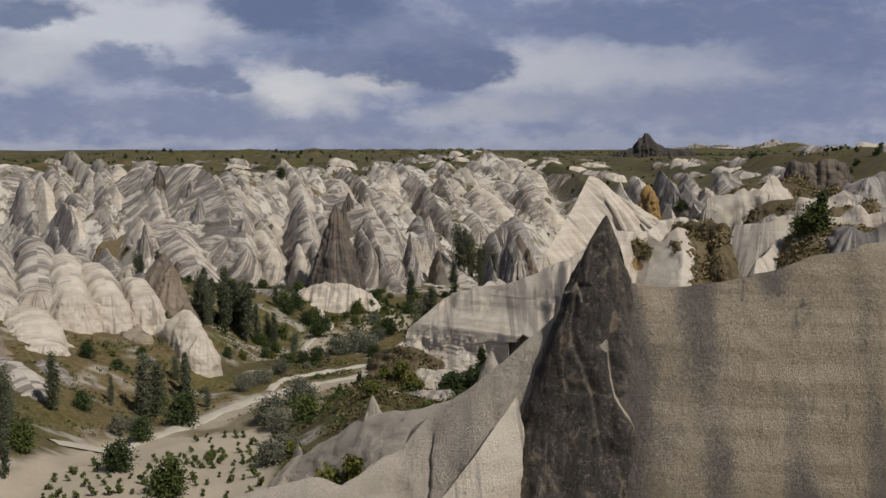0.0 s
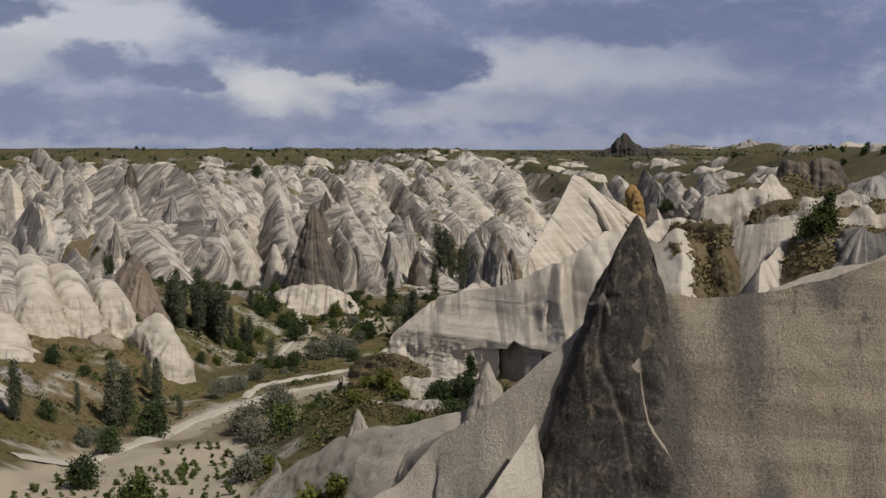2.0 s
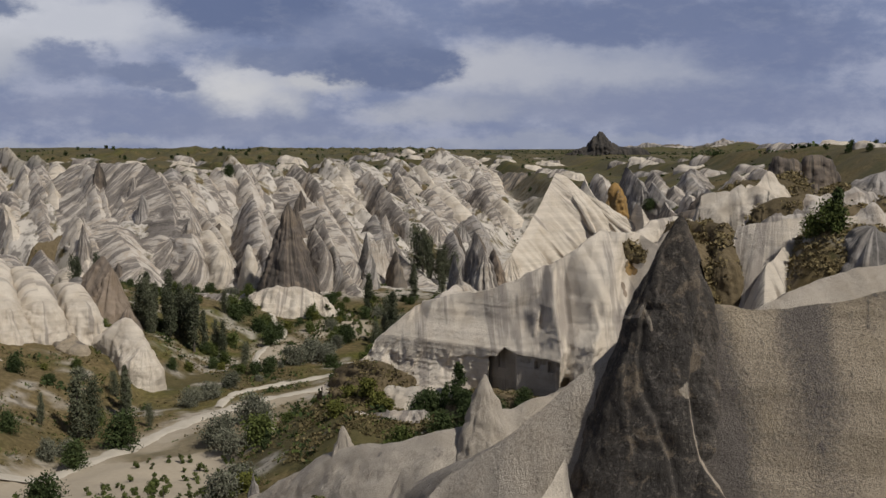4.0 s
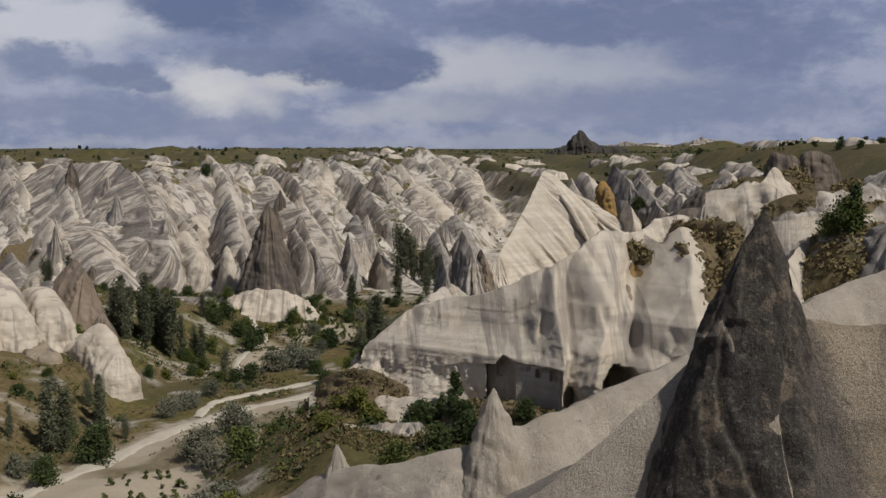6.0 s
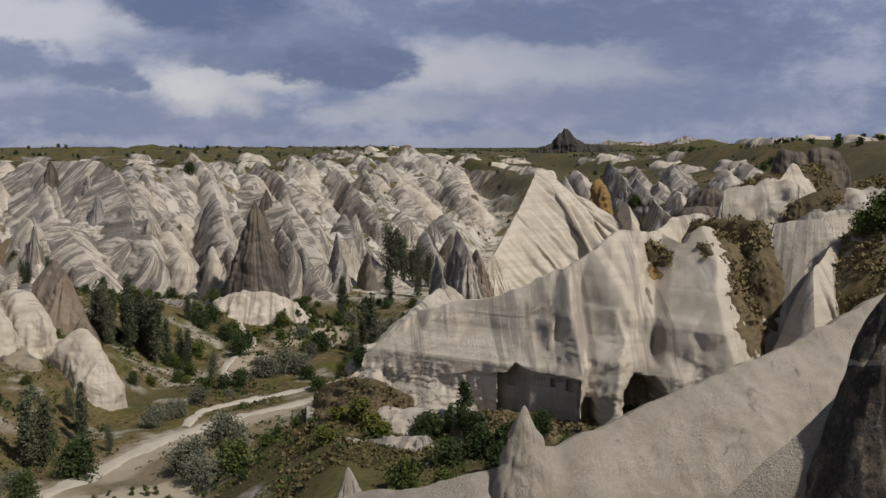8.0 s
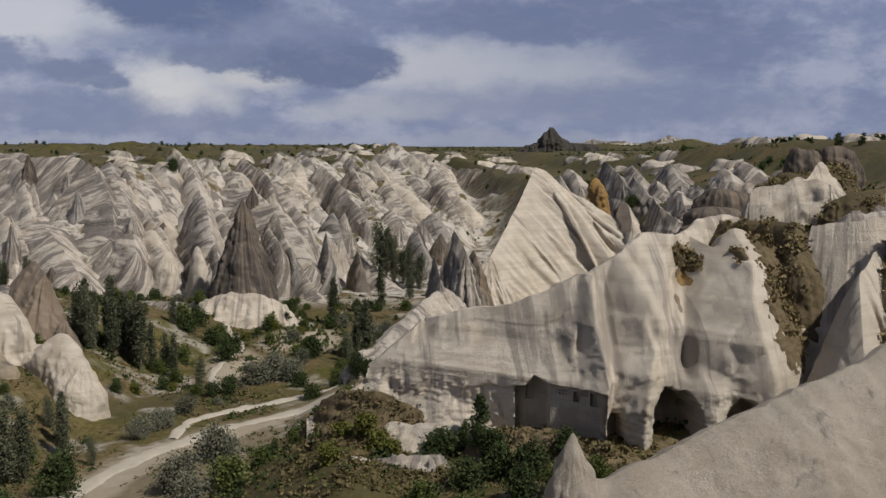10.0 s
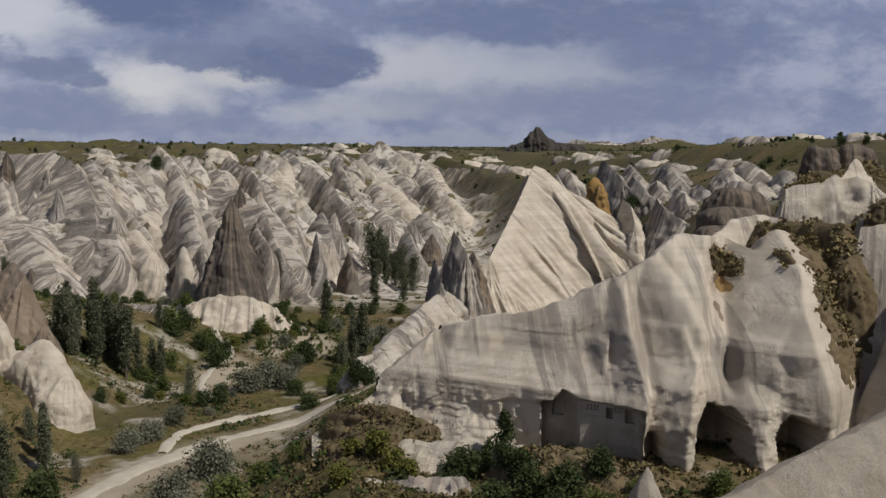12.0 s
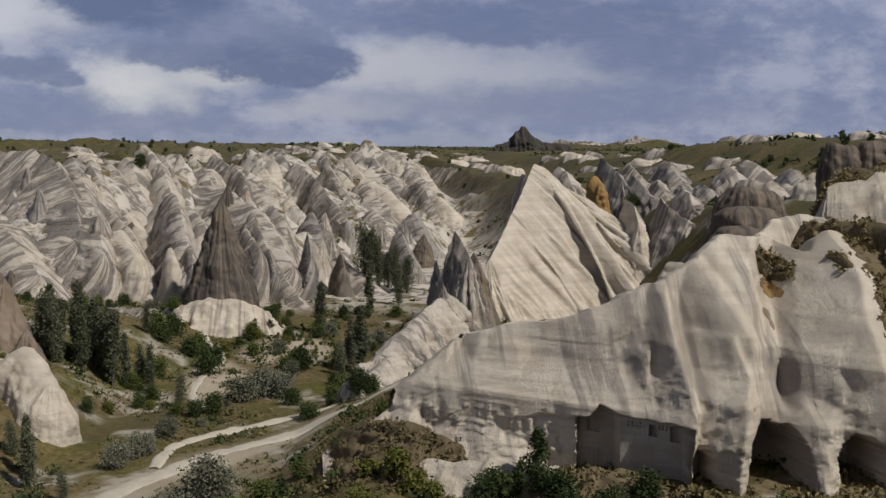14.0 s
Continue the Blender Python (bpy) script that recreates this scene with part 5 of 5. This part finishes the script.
def plant_all(kinds, places, seed):
    """Copies of the kinds at (x, y, size): the first kinds stand at the first places."""
    rnd = random.Random(seed)
    for k, (x, y, s) in enumerate(places):
        src = kinds[k % len(kinds)]
        z = surface(x, y)
        m = Matrix.Translation((x, y, z - 0.15)) @ Matrix.Rotation(rnd.random() * 6.28, 4, "Z") @ Matrix.Diagonal((s * rnd.uniform(0.9, 1.1), s * rnd.uniform(0.9, 1.1), s, 1))
        if src.name not in used:
            src.matrix_basis = m
            used.add(src.name)
        else:
            o = copy_thing(src, Matrix.Identity(4))
            o.matrix_basis = m


used = set()
bpy.context.view_layer.update()
DEPS = bpy.context.evaluated_depsgraph_get()


def bare_ground(x, y):
    """Whether soil lies open to the sky there, and how high."""
    hit, place, _, _, ob, _ = scene.ray_cast(DEPS, Vector((x, y, 75)), Vector((0, 0, -1)))
    return place.z if hit and ob.name in ("ground", "grass_bank") or hit and ob.name.startswith(("grass_bank", "scrub_slope")) else None


def surface(x, y, top=75):
    """The height of what lies under a place."""
    hit, place, *_ = scene.ray_cast(DEPS, Vector((x, y, top)), Vector((0, 0, -1)))
    return place.z if hit else float(ground_z(x, y))


POPLARS = [tree("poplar", lab, "poplar tree", "poplars of the valley", LEAF_POPLAR, 12, rr, 11, 3600, 0.19, 0.12, 700 + k, 1.7) for k, (rr, lab) in enumerate(((1.75, "tall slim poplar with dark green leaves"), (2.3, "bushy poplar with dark green leaves"), (1.35, "slim poplar with thin foliage")))]
plant_all(POPLARS, [(-60.9, 229.5, 1.1), (-58.9, 231.5, 1.0), (-57.2, 251.7, 0.88), (-72.5, 209.6, 0.92), (-69.2, 178.4, 0.8), (-61.8, 158, 0.62), (-67.4, 228.9, 0.5), (-60.9, 257.6, 0.5), (-63, 309.3, 1.1), (-59, 308.4, 1.05), (-53.8, 309.1, 1.2), (-50.8, 309.5, 0.95), (-48.4, 311.2, 0.75), (-39.2, 298.4, 0.55), (-57.5, 312.7, 1.2), (-65.2, 309, 1.05), (-50.5, 343, 0.6), (-66, 316, 1.2), (-61, 317, 1.25), (-55.8, 313, 1.1), (-52.7, 306, 1.3)], 1)
plant_all(POPLARS, [(-63.5, 306.5, 0.9), (-67.3, 312.4, 1.05), (-60.6, 311.1, 1.0), (-46.2, 309.5, 0.85), (6.3, 448.7, 1.6), (8.3, 446, 1.5), (11.4, 455, 1.4), (14.5, 452, 1.1), (-3, 322.1, 1.25), (-5.1, 327.3, 1.0), (-7.6, 321.2, 0.62), (-10.7, 367.5, 1.15), (13.7, 410.7, 0.85), (18.9, 437.2, 1.05), (3.9, 391.6, 1.15), (-56.3, 247.1, 0.75), (-50.3, 240.7, 0.4), (-87.7, 331, 0.75), (-84.3, 338, 0.8), (-90, 336, 0.7), (10, 440, 1.3), (16.5, 446, 1.2), (-71, 181, 0.9), (-66, 170, 0.7)], 2)

BUSHES = [tree("bush", "round dark green bush", "bush", "bushes of the valley", LEAF_DARK, 4.6, 3.0, 5, 2600, 0.21, 0.12, 720 + k, 0.9) for k in range(3)] + [tree("bush", "leafy mid green bush", "bush", "bushes of the valley", LEAF_GREEN, 4.0, 2.7, 5, 2400, 0.21, 0.10, 730 + k, 0.9) for k in range(3)]
for b in BUSHES:
    b["label"] = b["label"] + " on dry ground"
plant_all(BUSHES, [(-51.6, 223.7, 1.35), (-56.4, 209.9, 0.95), (-49, 169.3, 0.95), (-38.9, 157.6, 1.2), (-64.7, 171.5, 1.0), (-25.6, 208, 1.15), (-36.1, 394.8, 1.0), (-15.4, 326.6, 1.05), (-35.5, 333.1, 1.05), (-39.4, 345.5, 1.1), (-49.1, 347.4, 1.2), (-65.5, 289.5, 0.7), (2.1, 190, 0.8), (-40.6, 341.5, 0.9), (-35.7, 324.7, 1.0), (-17.5, 327.4, 1.0), (-27.4, 361.6, 0.85), (-32.9, 388, 0.9), (-47.2, 343.2, 0.95), (-24.1, 386.1, 0.7), (-45.5, 352, 1.0), (-47, 372, 0.9), (-66.1, 289.1, 0.8), (-10.2, 295.6, 0.7), ], 3)
plant_all(BUSHES, [(0.8, 189, 0.75), (7.6, 183.7, 0.75), (10.6, 178, 0.85), (-2.8, 170, 0.9), (1.8, 165, 0.9), (12.6, 172, 0.8), (6, 187, 0.6), (15, 181.5, 0.6), (8.5, 172, 0.8), (17.4, 174, 0.7), (26, 175, 0.65), (29, 172, 0.65), (34, 169, 0.65), (3, 178, 0.8), (7.5, 180, 0.8), (59.4, 183, 1.1), (57.5, 184, 0.8), (45, 262, 1.2), (48, 268, 1.4), (52, 272, 1.3), (38, 256, 0.9), (27, 232, 0.7), (29, 238, 1.0), (19, 228, 0.7), (-69.4, 492, 1.0), (88, 425, 0.9), (-6, 283, 0.9)], 4)
SILVER = [tree("silver_shrub", "silvery grey oleaster shrub beside the track", "shrub", "silver shrubs of the valley", LEAF_SILVER, 4.4, 2.9, 5, 2600, 0.19, 0.10, 740 + k, 0.9) for k in range(3)]
plant_all(SILVER, [(-30.2, 236.8, 1.25), (-34, 222.4, 1.2), (-31.9, 216, 1.0), (-28, 221, 1.0), (-23.5, 305.1, 1.3), (-20, 303, 1.1), (-27.5, 299.6, 1.1), (-23.2, 308, 1.0), (-28.3, 236.1, 1.0), (-45.5, 257.5, 0.9), (-39.3, 273.9, 0.8), (-19.9, 311.1, 0.8), (-4.5, 338, 0.9), (-1, 345, 1.0), (3, 350, 0.9), (-62, 214, 0.8), (-60, 218, 0.7), (-26, 170, 0.9), (-24, 174, 0.8), (-43, 262, 0.8), (-8, 362, 0.8)], 5)
YELLOW = [tree("yellow_bush", "low yellow green bush on pale soil", "bush", "yellow green bushes", LEAF_YELLOW, 3.0, 2.2, 4, 1000, 0.26, 0.10, 750 + k, 0.9) for k in range(2)]
plant_all(YELLOW, [(-7.5, 197, 0.9), (-5.8, 194, 0.8), (-10.4, 200, 0.7), (-14, 139, 1.3), (-11, 137, 1.0), (-23, 172, 0.8), (-4.4, 191, 0.7), (-12, 190, 0.8), (-26, 360, 0.8), (-19, 352, 0.7)], 6)
CONIFER = [tree("conifer", "small dark upright conifer", "conifer tree", "conifers", LEAF_DARK, 6.0, 1.2, 8, 1600, 0.2, 0.06, 760 + k) for k in range(2)]
for b in CONIFER:
    b["label"] = "small dark upright conifer in scrub"
plant_all(CONIFER, [(-20, 216.4, 0.7), (6.4, 190.5, 1.0), (4.4, 190, 0.75), (60.5, 183, 1.1)], 7)

rnd = random.Random(17)
thicket = []
while len(thicket) < 110:
    x, y = rnd.uniform(-84, 16), rnd.uniform(196, 405)
    d = x - float(np.interp(y, [196, 212, 228, 243, 257, 268, 276], [-64, -56, -49, -43, -35, -26, -15]))
    if (y < 275 and -9 < d < 24) or (y > 300 and -40 < x < -24 and y < 335) or (y < 280 and rnd.random() < 0.6):
        continue
    if bare_ground(x, y) is not None:
        thicket.append((x, y, rnd.uniform(0.3, 0.85)))
plant_all(BUSHES + SILVER[:1] + YELLOW[:1], thicket, 11)

# vines in loose rows on the sand
VINES = [tree("vine", "low green vine on bare sand", "vine", "vines of the sandy plot", LEAF_GREEN, 1.25, 0.62, 2, 120, 0.16, 0.2, 770 + k) for k in range(4)]
rnd = random.Random(9)
spots = []
for i in range(22):
    for j in range(14):
        x, y = -58 + i * 1.75 + 0.5 * j + rnd.gauss(0, 0.35), 150 + j * 4.6 + i * 0.3 + rnd.gauss(0, 0.5)
        if x < -25 - 0.1 * (y - 180) and x > -62 and y < 224 + 0.35 * x + 14 and rnd.random() < 0.62 and not (x < -46 and y > 178):
            spots.append((x, y, rnd.uniform(0.7, 1.35)))
plant_all(VINES, spots, 8)
far_vines = []
for i in range(9):
    for j in range(9):
        x, y = -27 + i * 2.4 + rnd.gauss(0, 0.4), 330 + j * 5.2 + rnd.gauss(0, 0.6)
        if rnd.random() < 0.7:
            far_vines.append((x, y, rnd.uniform(0.9, 1.6)))
plant_all(VINES, far_vines, 9)


def scatter(name, label, mat, spots, size, seed, per=9):
    """Low plants nobody could count, as one mesh of small leaf sprays."""
    rng = np.random.default_rng(seed)
    P = np.array(spots, float)
    P = np.repeat(P, per, 0)
    n = len(P)
    off = rng.normal(size=(n, 3)) * (0.42, 0.42, 0.22) * (1.0 + 0.02 * per)
    pos = P[:, :3] + off * P[:, 3:4] * size * 2.4 + np.array((0, 0, 0.25 * size))
    a = rng.normal(size=(n, 3)) * (1, 1, 0.6) + (0, 0, 0.7)
    a /= np.linalg.norm(a, axis=1)[:, None]
    b = np.cross(a, rng.normal(size=(n, 3)))
    b /= np.linalg.norm(b, axis=1)[:, None]
    s = (size * P[:, 3] * (0.5 + 0.8 * rng.random(n)))[:, None]
    V = np.stack([pos - a * s, pos + b * s * 0.6, pos + a * s, pos - b * s * 0.6], 1).reshape(-1, 3)
    me = grid_mesh(name, V, np.arange(n * 4).reshape(-1, 4), smooth=False)
    me.materials.append(mat)
    return tagged(new(name, me), label, "scrub", kind="stuff")


def spots_in(n, x0, x1, y0, y1, seed, keep):
    rng = np.random.default_rng(seed)
    x, y = rng.uniform(x0, x1, n), rng.uniform(y0, y1, n)
    ok = keep(x, y, rng.random(n))
    x, y = x[ok], y[ok]
    found = [(a, b, bare_ground(a, b), 0.5 + rng.random() ** 2 * 1.3) for a, b in zip(x, y)]
    return [f for f in found if f[2] is not None]


def off_sand(x, y, q):
    sand = (x > -64) & (x < -25 - 0.1 * (y - 180)) & (y < 226 + 0.35 * x + 14)
    d = np.abs(x - np.interp(y, [196, 212, 228, 243, 257, 268, 276], [-64, -56, -49, -43, -35, -26, -15]))
    clump = fbm(x / 9, y / 9, 0, 90, 3)
    side = x - np.interp(y, [190, 210, 225, 243, 255.5, 267, 276], [-62, -55, -48, -42, -33, -24, -11])
    worn = (side > -5) & (side < 16) & (y > 200) & (y < 275) & (q > 0.12)
    return ~sand & ~worn & (d > 5) & (clump + 0.5 > q * 1.1)


scatter("dry_scrub", "dry brown scrub and grass tufts", LEAF_DRY, spots_in(17000, -92, 24, 150, 400, 21, off_sand), 0.2, 22, 12)
scatter("green_scrub", "low green scrub on the slopes", LEAF_GREEN, spots_in(10000, -90, 30, 150, 400, 23, off_sand), 0.22, 24, 12)
scatter("dark_scrub", "dark low shrubs on the slopes", LEAF_DARK, spots_in(1500, -88, 40, 150, 420, 25, off_sand), 0.3, 26, 40)
scatter("bank_scrub", "tufts on the grass banks", LEAF_DRY, spots_in(15000, 30, 82, 176, 246, 27, lambda x, y, q: fbm(x / 6, y / 6, 0, 91, 3) > -0.3), 0.22, 28, 14)
scatter("slope_scrub", "dense dry scrub on the steep slope", LEAF_DRY, spots_in(5000, -18, 26, 176, 208, 35, lambda x, y, q: fbm(x / 4, y / 4, 0, 95, 3) + 0.6 > q), 0.2, 36, 14)
scatter("upland_bushes", "dark bushes dotted over the upland", LEAF_DARK, spots_in(5200, -330, 560, 640, 1900, 29, lambda x, y, q: (y > rim_y(np.clip(x, -400, 100)) + 12) & (fbm(x / 60, y / 60, 0, 92, 3) + 0.35 > q)), 0.8, 30, 14)
scatter("cliff_scrub", "dark shrubs caught in the gullies", LEAF_DARK, spots_in(420, -200, 120, 400, 640, 31, lambda x, y, q: fbm(x / 30, y / 30, 0, 93, 3) > 0.1), 0.6, 32, 14)
scatter("right_scrub", "dark shrubs on the right bank", LEAF_DARK, spots_in(700, 60, 330, 250, 640, 33, lambda x, y, q: fbm(x / 30, y / 30, 0, 94, 3) + 0.2 > q), 0.8, 34, 14)
FAR_TREES = [tree("upland_tree", "round dark tree on the upland skyline", "tree", "trees along the upland", LEAF_DARK, 5.5, 3.2, 4, 500, 0.5, 0.15, 780 + k) for k in range(2)]
plant_all(FAR_TREES, [(134 + k * 3.6 + 3 * math.sin(k * 5), 448 + 22 * math.sin(k * 2.3), 0.28 + 0.3 * abs(math.sin(k * 1.7))) for k in range(36)] + [(-290 + k * 9 + 6 * math.sin(k * 3), 880 + 90 * math.sin(k * 1.9), 0.3 + 0.35 * abs(math.sin(k * 2.9)) ** 2) for k in range(44)] + [(-330 + k * 7.3 + 5 * math.sin(k * 7.7), 720 + 120 * math.sin(k * 2.7), 0.22 + 0.3 * abs(math.sin(k * 4.1)) ** 2) for k in range(90)], 10)
